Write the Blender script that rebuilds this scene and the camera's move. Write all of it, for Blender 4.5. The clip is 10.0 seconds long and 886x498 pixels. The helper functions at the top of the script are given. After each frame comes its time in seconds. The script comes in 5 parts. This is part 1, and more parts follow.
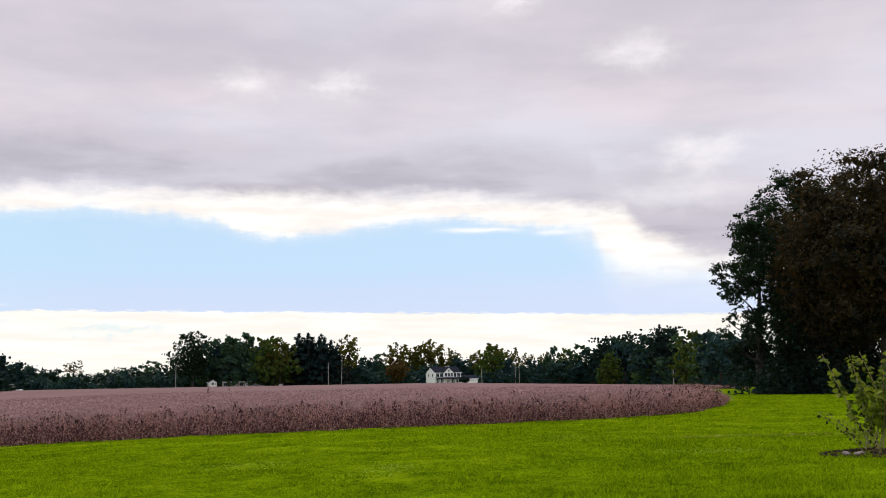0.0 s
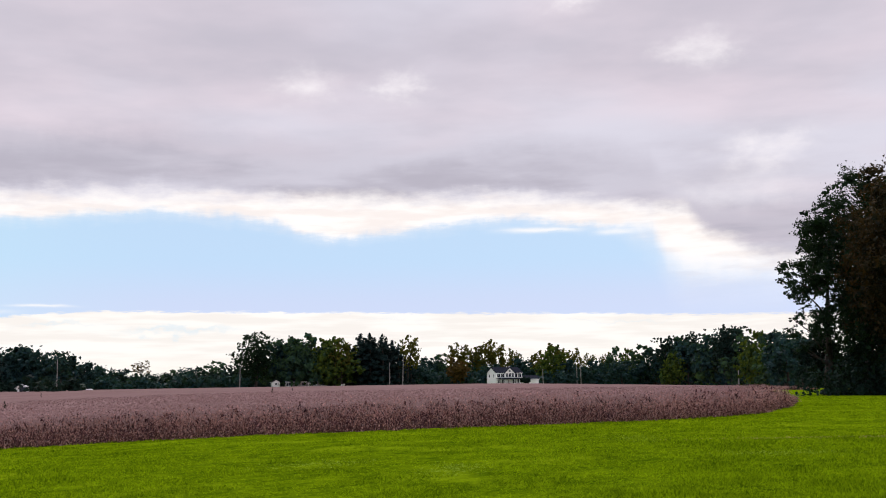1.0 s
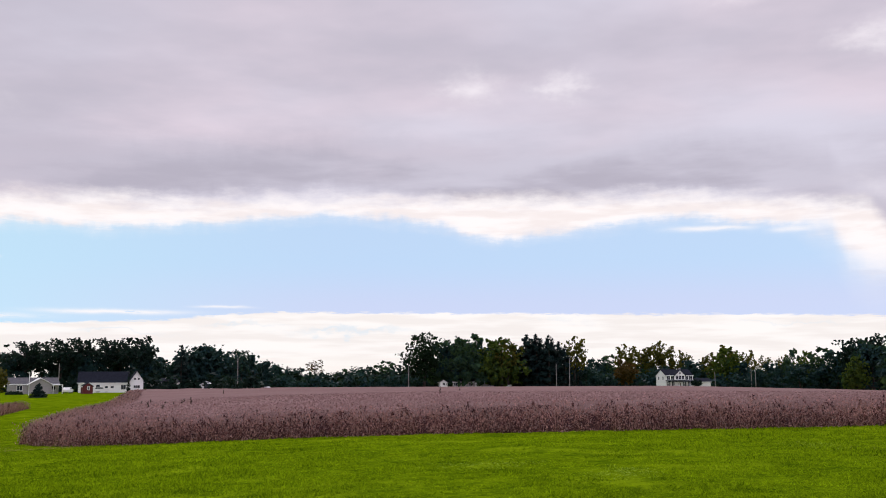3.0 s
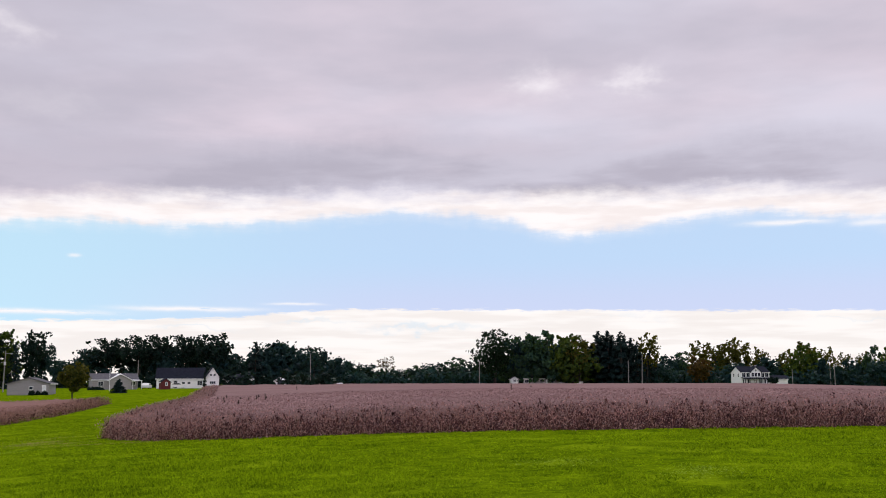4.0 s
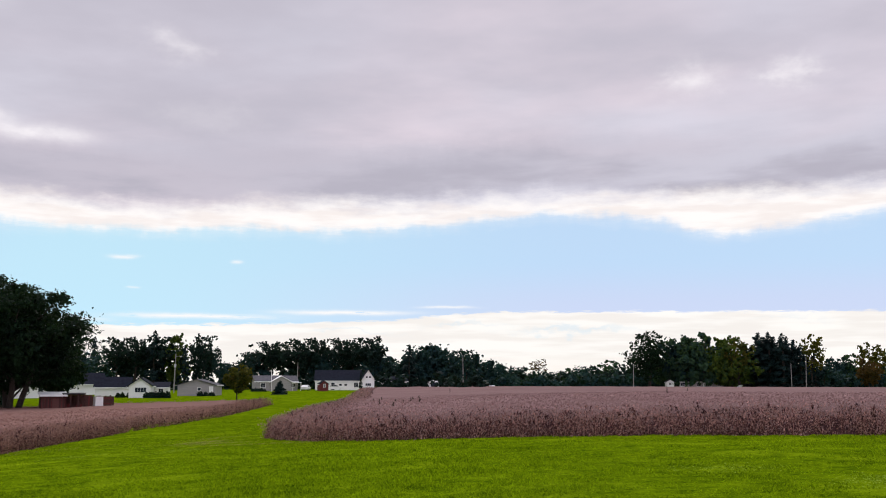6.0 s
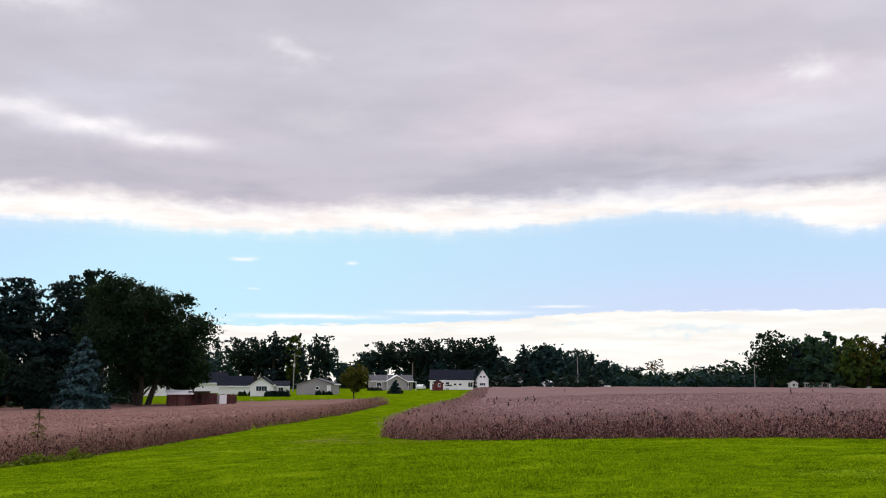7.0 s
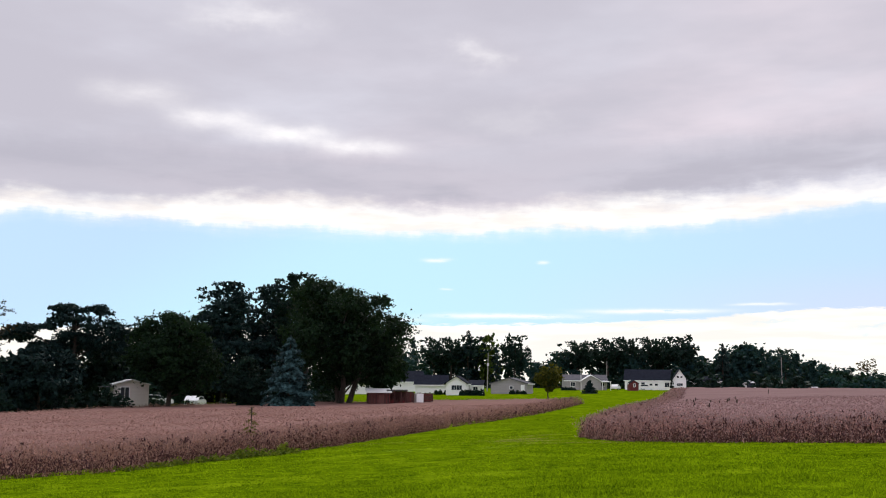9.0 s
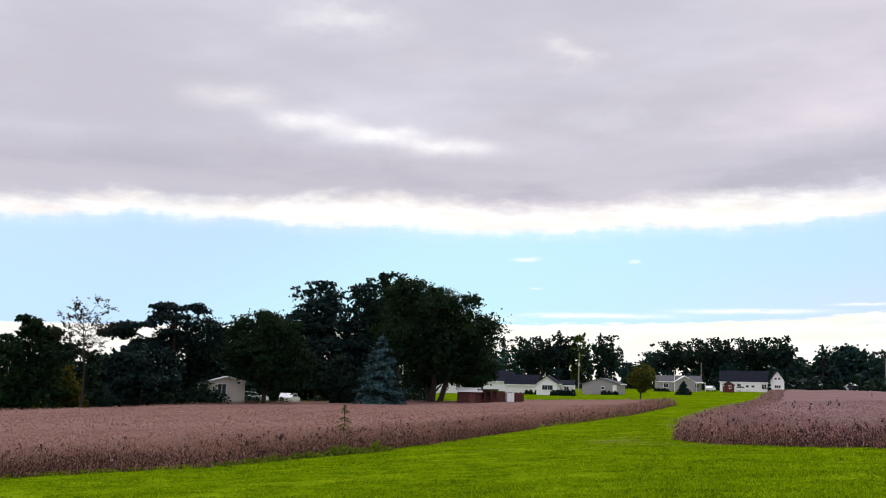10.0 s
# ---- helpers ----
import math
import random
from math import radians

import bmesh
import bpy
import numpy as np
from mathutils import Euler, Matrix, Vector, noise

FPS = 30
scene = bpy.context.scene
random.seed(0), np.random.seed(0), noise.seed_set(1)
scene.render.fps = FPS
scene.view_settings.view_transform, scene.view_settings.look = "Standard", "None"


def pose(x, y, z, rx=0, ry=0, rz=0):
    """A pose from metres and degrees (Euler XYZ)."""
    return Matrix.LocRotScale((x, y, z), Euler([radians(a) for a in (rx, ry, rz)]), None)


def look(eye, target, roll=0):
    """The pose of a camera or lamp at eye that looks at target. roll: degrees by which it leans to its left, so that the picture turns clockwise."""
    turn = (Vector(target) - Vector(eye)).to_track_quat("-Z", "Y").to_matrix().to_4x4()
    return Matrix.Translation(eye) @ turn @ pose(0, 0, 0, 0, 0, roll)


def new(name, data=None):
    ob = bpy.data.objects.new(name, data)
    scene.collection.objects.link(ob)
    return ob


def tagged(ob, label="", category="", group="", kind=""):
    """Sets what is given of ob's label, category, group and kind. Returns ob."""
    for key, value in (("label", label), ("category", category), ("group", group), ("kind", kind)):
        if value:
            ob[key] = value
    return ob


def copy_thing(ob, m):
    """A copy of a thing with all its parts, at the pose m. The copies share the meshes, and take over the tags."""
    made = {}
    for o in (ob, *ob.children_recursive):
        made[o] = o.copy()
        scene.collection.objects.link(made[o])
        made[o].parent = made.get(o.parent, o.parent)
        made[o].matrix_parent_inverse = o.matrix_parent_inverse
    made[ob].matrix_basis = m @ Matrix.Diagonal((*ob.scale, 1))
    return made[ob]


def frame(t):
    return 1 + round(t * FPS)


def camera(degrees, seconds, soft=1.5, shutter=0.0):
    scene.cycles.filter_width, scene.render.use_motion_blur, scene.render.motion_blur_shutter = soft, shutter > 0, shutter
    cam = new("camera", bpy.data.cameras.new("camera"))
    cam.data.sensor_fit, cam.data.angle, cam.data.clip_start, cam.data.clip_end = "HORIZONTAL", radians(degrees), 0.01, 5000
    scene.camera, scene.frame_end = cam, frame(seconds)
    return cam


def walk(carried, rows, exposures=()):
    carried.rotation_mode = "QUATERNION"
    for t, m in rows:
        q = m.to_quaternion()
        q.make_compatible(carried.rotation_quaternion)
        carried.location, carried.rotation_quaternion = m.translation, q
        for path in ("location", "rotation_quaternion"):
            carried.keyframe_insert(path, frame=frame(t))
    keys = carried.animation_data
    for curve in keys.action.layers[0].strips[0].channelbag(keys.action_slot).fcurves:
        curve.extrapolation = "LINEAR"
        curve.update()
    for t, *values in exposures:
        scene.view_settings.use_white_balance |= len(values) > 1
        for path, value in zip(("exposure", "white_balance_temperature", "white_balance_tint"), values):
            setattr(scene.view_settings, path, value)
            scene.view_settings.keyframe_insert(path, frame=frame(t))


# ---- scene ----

# camera and its walk: seconds, x, y, z, bearing, pitch, roll
cam = camera(47.79, 10.0, soft=1.0)
PATH = [
    (0.0, 0.000, 0.000, 1.500, 0.000, 7.510, 1.000),
    (0.5, -0.025, -0.011, 1.496, 1.614, 7.562, 0.959),
    (1.0, -0.060, -0.002, 1.495, 3.463, 7.587, 0.911),
    (1.5, -0.063, 0.028, 1.495, 5.739, 7.659, 0.758),
    (2.0, -0.070, 0.043, 1.499, 8.274, 7.733, 0.560),
    (2.5, -0.077, 0.039, 1.497, 10.664, 7.767, 0.376),
    (4.0, -0.124, 0.051, 1.495, 17.013, 7.553, 0.105),
    (4.5, -0.136, 0.074, 1.497, 18.549, 7.454, 0.038),
    (5.0, -0.152, 0.082, 1.496, 20.264, 7.362, -0.014),
    (6.5, -0.149, 0.114, 1.500, 28.955, 7.786, -0.207),
    (7.0, -0.184, 0.084, 1.501, 32.176, 7.662, -0.334),
    (7.5, -0.203, 0.087, 1.503, 34.926, 7.672, -0.410),
    (8.0, -0.237, 0.084, 1.502, 37.471, 7.636, -0.479),
    (8.5, -0.286, 0.092, 1.502, 40.209, 7.578, -0.505),
    (9.0, -0.333, 0.122, 1.503, 43.157, 7.543, -0.648),
    (9.5, -0.363, 0.182, 1.506, 46.022, 7.532, -0.964),
    (10.0, -0.425, 0.139, 1.506, 48.342, 7.421, -1.167),
]
walk(cam, [(t, pose(x, y, z, 0, 0, yaw) @ pose(0, 0, 0, pitch) @ pose(0, 0, 0, 0, roll) @ pose(0, 0, 0, 90)) for t, x, y, z, yaw, pitch, roll in PATH],
     exposures=[(0.0, 0.06, 6520, 8), (2.0, -0.05, 6390, 14), (5.2, -0.05, 6390, 12), (7.0, 0.02, 6420, 9), (9.0, 0.10, 6420, 8), (10.0, 0.12, 6420, 7)])

# ---------------------------------------------------------------- world and sun
SUN_BEARING, SUN_HEIGHT = 25.0, 42.0
world = bpy.data.worlds.new("sky")
scene.world = world
world.use_nodes = True
wt = world.node_tree
wt.nodes.clear()


def wnode(kind):
    return wt.nodes.new(kind)


def put(node, socket, value):
    if isinstance(value, (int, float)):
        node.inputs[socket].default_value = value
    elif isinstance(value, tuple):
        node.inputs[socket].default_value = value
    else:
        wt.links.new(value, node.inputs[socket])


def M(op, a, b=0.0, c=0.0):
    n = wnode("ShaderNodeMath")
    n.operation = op
    put(n, 0, a), put(n, 1, b), put(n, 2, c)
    return n.outputs[0]


def smooth(x, lo, hi):
    n = wnode("ShaderNodeMapRange")
    n.interpolation_type = "SMOOTHSTEP"
    put(n, 0, x), put(n, 1, lo), put(n, 2, hi)
    return n.outputs[0]


def blend(f, a, b):
    n = wnode("ShaderNodeMix")
    n.data_type = "RGBA"
    put(n, 0, f), put(n, 6, a), put(n, 7, b)
    return n.outputs[2]


def wnoise(x, y, scale, detail=4.0, rough=0.55, z=0.0):
    v = wnode("ShaderNodeCombineXYZ")
    put(v, 0, x), put(v, 1, y), put(v, 2, z)
    n = wnode("ShaderNodeTexNoise")
    put(n, "Vector", v.outputs[0]), put(n, "Scale", scale), put(n, "Detail", detail), put(n, "Roughness", rough)
    return n.outputs["Fac"]


way = wnode("ShaderNodeTexCoord").outputs["Generated"]
sep = wnode("ShaderNodeSeparateXYZ")
put(sep, 0, way)
dx, dy, dz = sep.outputs
bearing = M("MULTIPLY", M("ARCTAN2", M("MULTIPLY", dx, -1.0), dy), 57.2958)
height = M("MULTIPLY", M("ARCSINE", dz), 57.2958)


def along(stops, lo, hi, top):
    """A height that follows the bearing, between the given stops."""
    n = wnode("ShaderNodeValToRGB")
    e = n.color_ramp.elements
    for i, (b, v) in enumerate(stops):
        el = e[i] if i < 2 else e.new(1.0)
        el.position, el.color = (b - lo) / (hi - lo), (v / top, v / top, v / top, 1)
    put(n, 0, M("DIVIDE", M("SUBTRACT", bearing, lo), hi - lo))
    return M("MULTIPLY", n.outputs[0], top)


# lower edge of the cloud deck, and upper edge of the low cloud bank
deck_edge = along([(-30, 5.0), (-15.4, 5.3), (-10.3, 5.6), (-9.2, 6.4), (-8.6, 7.9), (-6.4, 8.5), (-3.8, 8.85), (-0.7, 9.2), (1.7, 9.1), (4.7, 8.7), (7.3, 8.4), (9.8, 8.15), (11.5, 8.45),
                   (12.9, 9.0), (15.2, 9.35), (20, 9.6), (23.2, 9.3), (27.2, 8.9), (31.5, 8.6), (37, 8.65), (41.5, 8.35), (48.4, 8.35), (51.6, 8.6), (55.5, 8.4), (58.5, 8.75), (62.5, 8.6), (65.4, 8.8), (70, 8.2)], -30, 70, 12)
grey_edge = along([(-30, 6.6), (-17, 6.3), (-15, 6.7), (-13.2, 7.3), (-11.6, 8.0), (-10.4, 9.3), (-7, 9.9), (-0.6, 10.4), (6, 10.5), (12.4, 10.55), (21, 10.55), (27.8, 10.15), (33, 10.3), (36.5, 10.05),
                   (41.4, 9.6), (46, 9.75), (51, 10.2), (56, 10.0), (62.5, 9.4), (67, 9.7), (70, 9.0)], -30, 70, 12)
bank_edge = along([(-30, 3.3), (-15, 3.45), (-10, 3.6), (-5, 3.75), (2.8, 3.93), (15, 4.1), (23, 4.1), (26, 3.9), (29.2, 3.6), (36, 3.35), (44, 3.2), (52, 2.9), (70, 2.6)], -30, 70, 12)
puff = wnoise(M("MULTIPLY", bearing, 0.45), M("MULTIPLY", height, 1.1), 1.0, 6.0, 0.6)
fine = wnoise(M("MULTIPLY", bearing, 0.5), M("MULTIPLY", height, 3.2), 2.2, 5.0, 0.6, 7.0)
veil = wnoise(M("MULTIPLY", bearing, 1.3), M("MULTIPLY", height, 0.5), 1.1, 4.0, 0.55, 21.0)
above = M("ADD", M("SUBTRACT", height, deck_edge), M("ADD", M("MULTIPLY", M("SUBTRACT", puff, 0.5), 0.9), M("ADD", M("MULTIPLY", M("SUBTRACT", fine, 0.5), 0.35), M("MULTIPLY", M("SUBTRACT", veil, 0.5), 0.45))))
# a feathered lower fringe: dense cloud above, thin veil trailing under it
ease = M("ADD", 1.0, M("MULTIPLY", M("SUBTRACT", 1.0, smooth(bearing, -9.5, -6.0)), 2.8))
loose = M("DIVIDE", above, ease)
deck = M("ADD", M("MULTIPLY", smooth(loose, -0.20, 0.38), 0.60), M("MULTIPLY", smooth(loose, -0.75, 0.65), 0.40))
grey = smooth(M("ADD", M("SUBTRACT", height, grey_edge), M("MULTIPLY", M("SUBTRACT", puff, 0.5), 1.8)), -0.75, 0.75)
# the deck as a flat layer overhead, seen foreshortened
low = M("MAXIMUM", dz, 0.06)
px, py = M("DIVIDE", dx, low), M("DIVIDE", dy, low)
billow = wnoise(px, py, 0.75, 5.0, 0.55)
wide = wnoise(M("MULTIPLY", px, 0.8), py, 0.3, 3.0, 0.5, 3.0)
tone = smooth(M("ADD", M("MULTIPLY", billow, 0.55), M("MULTIPLY", wide, 0.45)), 0.38, 0.62)


warp_b = M("MULTIPLY", M("SUBTRACT", wnoise(bearing, M("MULTIPLY", height, 1.6), 0.32, 4.0, 0.6, 11.0), 0.5), 7.0)
warp_h = M("MULTIPLY", M("SUBTRACT", wnoise(bearing, M("MULTIPLY", height, 1.6), 0.40, 4.0, 0.6, 17.0), 0.5), 2.4)


def spot(b, h, wb, wh, gain):
    u = M("DIVIDE", M("SUBTRACT", M("ADD", bearing, warp_b), b), wb)
    v = M("DIVIDE", M("SUBTRACT", M("ADD", height, warp_h), h), wh)
    r = M("ADD", M("MULTIPLY", u, u), M("MULTIPLY", v, v))
    return M("MULTIPLY", M("EXPONENT", M("MULTIPLY", r, -1.0)), gain)


def streamer(b, h, wb, wh, gain, stir=0.12):
    """A long thin cloud, tapered to its ends, that wavers a little."""
    u = M("DIVIDE", M("SUBTRACT", M("ADD", bearing, M("MULTIPLY", warp_b, stir)), b), wb)
    v = M("DIVIDE", M("SUBTRACT", M("ADD", height, M("MULTIPLY", warp_h, stir)), h), wh)
    r = M("ADD", M("POWER", M("ABSOLUTE", u), 3.0), M("MULTIPLY", v, v))
    return M("MULTIPLY", M("EXPONENT", M("MULTIPLY", r, -1.0)), gain)


# thin places in the deck through which the light comes
thin = 0.0
for s in [(-11.6, 18.1, 1.5, 0.8, 0.58), (11.5, 16.9, 1.6, 0.8, 0.6), (5.8, 16.8, 1.1, 0.6, 0.6), (-15.0, 12.3, 1.6, 0.9, 0.6), (-4.2, 21.4, 1.8, 0.6, 0.8),
          (-13.5, 10.3, 3.0, 0.9, 0.35), (41.2, 18.7, 1.5, 0.7, 0.42),
          (54.4, 20.2, 3.2, 0.8, 0.45), (39.2, 14.8, 2.4, 0.7, 0.16)]:
    thin = M("ADD", spot(*s), thin)
for s in [(56.4, 14.45, 2.2, 0.50, 0.8), (52.4, 13.85, 2.4, 0.45, 1.0), (48.4, 13.25, 2.4, 0.42, 0.9), (60.6, 15.5, 2.6, 0.6, 0.45)]:
    thin = M("ADD", streamer(*s, 0.30), thin)
thin = M("MULTIPLY", thin, M("ADD", M("MULTIPLY", puff, 1.6), 0.1))
streaky = wnoise(M("MULTIPLY", bearing, 0.22), M("MULTIPLY", height, 1.3), 1.0, 4.0, 0.55, 31.0)
zenith = smooth(height, 24.0, 70.0)
blush = smooth(wnoise(px, py, 0.5, 3.0, 0.5, 9.0), 0.45, 0.65)
grey_tone = blend(tone, (0.56, 0.53, 0.605, 1), blend(blush, (0.73, 0.71, 0.80, 1), (0.80, 0.705, 0.775, 1)))
shade = M("MULTIPLY", smooth(above, 1.0, 2.4), M("SUBTRACT", 1.0, smooth(above, 3.0, 5.5)))
grey_tone = blend(M("MULTIPLY", shade, smooth(billow, 0.35, 0.6)), grey_tone, (0.50, 0.475, 0.55, 1))
grey_tone = blend(M("MINIMUM", thin, 1.0), grey_tone, (1.0, 0.95, 0.97, 1))
cloud = blend(grey, blend(smooth(streaky, 0.42, 0.64), (1.07, 1.02, 0.985, 1), (0.98, 0.90, 0.86, 1)), grey_tone)
sky = wnode("ShaderNodeTexSky")
sky.sky_type, sky.sun_disc, sky.air_density, sky.dust_density = "NISHITA", False, 1.0, 0.6
sky.sun_elevation, sky.sun_rotation = radians(SUN_HEIGHT), -radians(SUN_BEARING)
lifted = wnode("ShaderNodeCombineXYZ")
put(lifted, 0, M("MULTIPLY", dx, -0.5)), put(lifted, 1, M("MULTIPLY", dy, -0.5)), put(lifted, 2, M("ADD", dz, 0.5))
unit = wnode("ShaderNodeVectorMath")
unit.operation = "NORMALIZE"
put(unit, 0, lifted.outputs[0]), put(sky, 0, unit.outputs[0])
clear = wnode("ShaderNodeMix")
clear.data_type, clear.blend_type = "RGBA", "MULTIPLY"
put(clear, 0, 1.0), put(clear, 6, sky.outputs[0]), put(clear, 7, blend(smooth(bearing, 16.0, 46.0), blend(smooth(height, 4.2, 7.2), (0.86, 0.60, 0.43, 1), (0.765, 0.625, 0.445, 1)), blend(smooth(M("ADD", bearing, M("MULTIPLY", height, 1.5)), 58.0, 74.0), (0.78, 0.70, 0.45, 1), (0.74, 0.61, 0.45, 1))))
# wisps in the clear gap
wisp = 0.0
for s in [(43.5, 6.93, 0.75, 0.10, 0.8), (37.4, 6.8, 0.35, 0.10, 0.7), (43.0, 5.27, 0.35, 0.06, 0.5), (39.6, 3.72, 4.0, 0.13, 1.0), (31.3, 4.02, 3.6, 0.12, 1.0), (-2.2, 8.55, 2.2, 0.14, 0.9), (-6.5, 8.3, 1.0, 0.15, 0.7),
          (25.5, 4.35, 1.5, 0.07, 0.8), (47.5, 3.45, 3.0, 0.12, 0.8)]:
    wisp = M("ADD", streamer(*s), wisp)
wisp = M("MULTIPLY", M("MINIMUM", wisp, 1.0), smooth(fine, 0.2, 0.45))
bank = smooth(M("ADD", M("SUBTRACT", bank_edge, height), M("MULTIPLY", M("SUBTRACT", fine, 0.5), 0.5)), -0.05, 0.1)
streak = wnoise(M("MULTIPLY", bearing, 0.16), M("MULTIPLY", height, 1.6), 1.3, 3.0, 0.5, 4.0)
bank_tone = blend(smooth(streak, 0.38, 0.62), (0.96, 0.91, 0.855, 1), (1.05, 1.015, 0.96, 1))
bank_tone = blend(smooth(height, 0.3, 2.2), (1.02, 0.965, 0.885, 1), bank_tone)
col = blend(wisp, clear.outputs[2], (1.0, 0.99, 0.98, 1))
rift = 0.0
for s in [(18.2, 3.15, 3.0, 0.14, 0.8), (24.5, 3.55, 2.0, 0.10, 0.6), (-6.0, 3.3, 2.5, 0.07, 0.35), (6.0, 3.6, 1.5, 0.08, 0.3), (31.0, 2.9, 2.5, 0.10, 0.5)]:
    rift = M("ADD", spot(*s), rift)
bank_tone = blend(M("MINIMUM", rift, 1.0), bank_tone, (0.80, 0.88, 0.92, 1))
col = blend(bank, col, bank_tone)
col = blend(deck, col, cloud)
# the overcast is brighter overhead and at the camera's back than ahead
back = wnode("ShaderNodeBackground")
behind = smooth(M("ABSOLUTE", bearing), 95.0, 150.0)
put(back, 0, col), put(back, 1, M("ADD", M("ADD", 1.0, M("MULTIPLY", zenith, 0.9)), M("MULTIPLY", behind, 0.4)))
wt.links.new(back.outputs[0], wnode("ShaderNodeOutputWorld").inputs[0])

sun_data = bpy.data.lights.new("sun", "SUN")
sun_data.energy, sun_data.angle, sun_data.color = 1.5, radians(12), (1.0, 0.95, 0.86)
sun = new("sun", sun_data)
sb, sh = radians(SUN_BEARING), radians(SUN_HEIGHT)
sun.matrix_world = look((-300 * math.sin(sb) * math.cos(sh), 300 * math.cos(sb) * math.cos(sh), 300 * math.sin(sh)), (0, 0, 0))


# ---------------------------------------------------------------- materials
def material(name, a, b, scale=3.0, rough=0.8, bump=0.3, metal=0.0, fine_scale=None, island=0.0, through_light=0.0, glow=(1.0, 1.0, 1.0), spec=0.3, dirt=None, stretch=(1, 1, 1), span=0.18, clump=0.35):
    m = bpy.data.materials.new(name)
    m.use_nodes = True
    t = m.node_tree
    p = t.nodes["Principled BSDF"]
    out = t.nodes["Material Output"]
    co = t.nodes.new("ShaderNodeTexCoord")
    mp = t.nodes.new("ShaderNodeMapping")
    mp.inputs["Scale"].default_value = stretch
    t.links.new(co.outputs["Object"], mp.inputs[0])
    n1, n2 = t.nodes.new("ShaderNodeTexNoise"), t.nodes.new("ShaderNodeTexNoise")
    n1.inputs["Scale"].default_value, n1.inputs["Detail"].default_value = scale, 4
    n2.inputs["Scale"].default_value, n2.inputs["Detail"].default_value = fine_scale or scale * 9, 5
    for n in (n1, n2):
        t.links.new(mp.outputs[0], n.inputs["Vector"])
    add = t.nodes.new("ShaderNodeMath")
    add.operation = "MULTIPLY_ADD"
    t.links.new(n2.outputs["Fac"], add.inputs[0])
    add.inputs[1].default_value = 0.5
    half = t.nodes.new("ShaderNodeMath")
    half.operation = "MULTIPLY"
    t.links.new(n1.outputs["Fac"], half.inputs[0])
    half.inputs[1].default_value = 0.5
    t.links.new(half.outputs[0], add.inputs[2])
    fac = add.outputs[0]
    if island:
        geo = t.nodes.new("ShaderNodeNewGeometry")
        mixn = t.nodes.new("ShaderNodeMix")
        mixn.inputs[0].default_value = island
        t.links.new(fac, mixn.inputs[2])
        t.links.new(geo.outputs["Random Per Island"], mixn.inputs[3])
        fac = mixn.outputs[0]
    ramp = t.nodes.new("ShaderNodeMapRange")
    ramp.inputs[1].default_value, ramp.inputs[2].default_value = (0.5 - span, 0.5 + span) if not island else (0.5 - clump, 0.5 + clump)
    t.links.new(fac, ramp.inputs[0])
    mix = t.nodes.new("ShaderNodeMix")
    mix.data_type = "RGBA"
    t.links.new(ramp.outputs[0], mix.inputs[0])
    mix.inputs[6].default_value, mix.inputs[7].default_value = (*a, 1), (*b, 1)
    colour = mix.outputs[2]
    if dirt:
        n3 = t.nodes.new("ShaderNodeTexNoise")
        n3.inputs["Scale"].default_value, n3.inputs["Detail"].default_value = scale * 0.35, 3
        t.links.new(mp.outputs[0], n3.inputs["Vector"])
        r3 = t.nodes.new("ShaderNodeMapRange")
        r3.inputs[1].default_value, r3.inputs[2].default_value = 0.52, 0.72
        t.links.new(n3.outputs["Fac"], r3.inputs[0])
        mx = t.nodes.new("ShaderNodeMix")
        mx.data_type = "RGBA"
        t.links.new(r3.outputs[0], mx.inputs[0])
        t.links.new(colour, mx.inputs[6])
        mx.inputs[7].default_value = (*dirt, 1)
        colour = mx.outputs[2]
    t.links.new(colour, p.inputs["Base Color"])
    p.inputs["Roughness"].default_value, p.inputs["Metallic"].default_value, p.inputs["Specular IOR Level"].default_value = rough, metal, spec
    if bump:
        bp = t.nodes.new("ShaderNodeBump")
        bp.inputs["Strength"].default_value, bp.inputs["Distance"].default_value = bump, 0.05
        t.links.new(n2.outputs["Fac"], bp.inputs["Height"])
        t.links.new(bp.outputs[0], p.inputs["Normal"])
    if through_light:
        tr = t.nodes.new("ShaderNodeBsdfTranslucent")
        tint = t.nodes.new("ShaderNodeMix")
        tint.data_type, tint.blend_type = "RGBA", "MULTIPLY"
        tint.inputs[0].default_value, tint.inputs[7].default_value = 1.0, (*glow, 1)
        t.links.new(colour, tint.inputs[6])
        t.links.new(tint.outputs[2], tr.inputs[0])
        ms = t.nodes.new("ShaderNodeMixShader")
        ms.inputs[0].default_value = through_light
        t.links.new(p.outputs[0], ms.inputs[1])
        t.links.new(tr.outputs[0], ms.inputs[2])
        t.links.new(ms.outputs[0], out.inputs[0])
    return m


LAWN = material("mown_lawn", (0.026, 0.060, 0.001), (0.140, 0.212, 0.002), 1.3, 0.95, 0.8, fine_scale=7, spec=0.0, dirt=(0.160, 0.235, 0.004), span=0.15)
BLADE = material("grass_blades", (0.010, 0.042, 0.001), (0.310, 0.455, 0.005), 0.4, 0.9, 0, fine_scale=2.6, island=0.32, through_light=0.5, spec=0.0, clump=0.28)
CLOVER = material("pale_clover", (0.170, 0.280, 0.012), (0.330, 0.430, 0.060), 3.0, 0.9, 0, island=0.5, through_light=0.2, spec=0.0)
# litter colour darkened to hold the shadow at the crop's base
SOIL_SHADE = material("shaded_crop_litter", (0.022, 0.011, 0.012), (0.060, 0.031, 0.032), 1.2, 1.0, 0.8, fine_scale=9, spec=0.0)
CANOPY = material("ripe_crop_canopy", (0.150, 0.097, 0.093), (0.215, 0.143, 0.138), 0.06, 1.0, 0.6, fine_scale=6, spec=0.0)
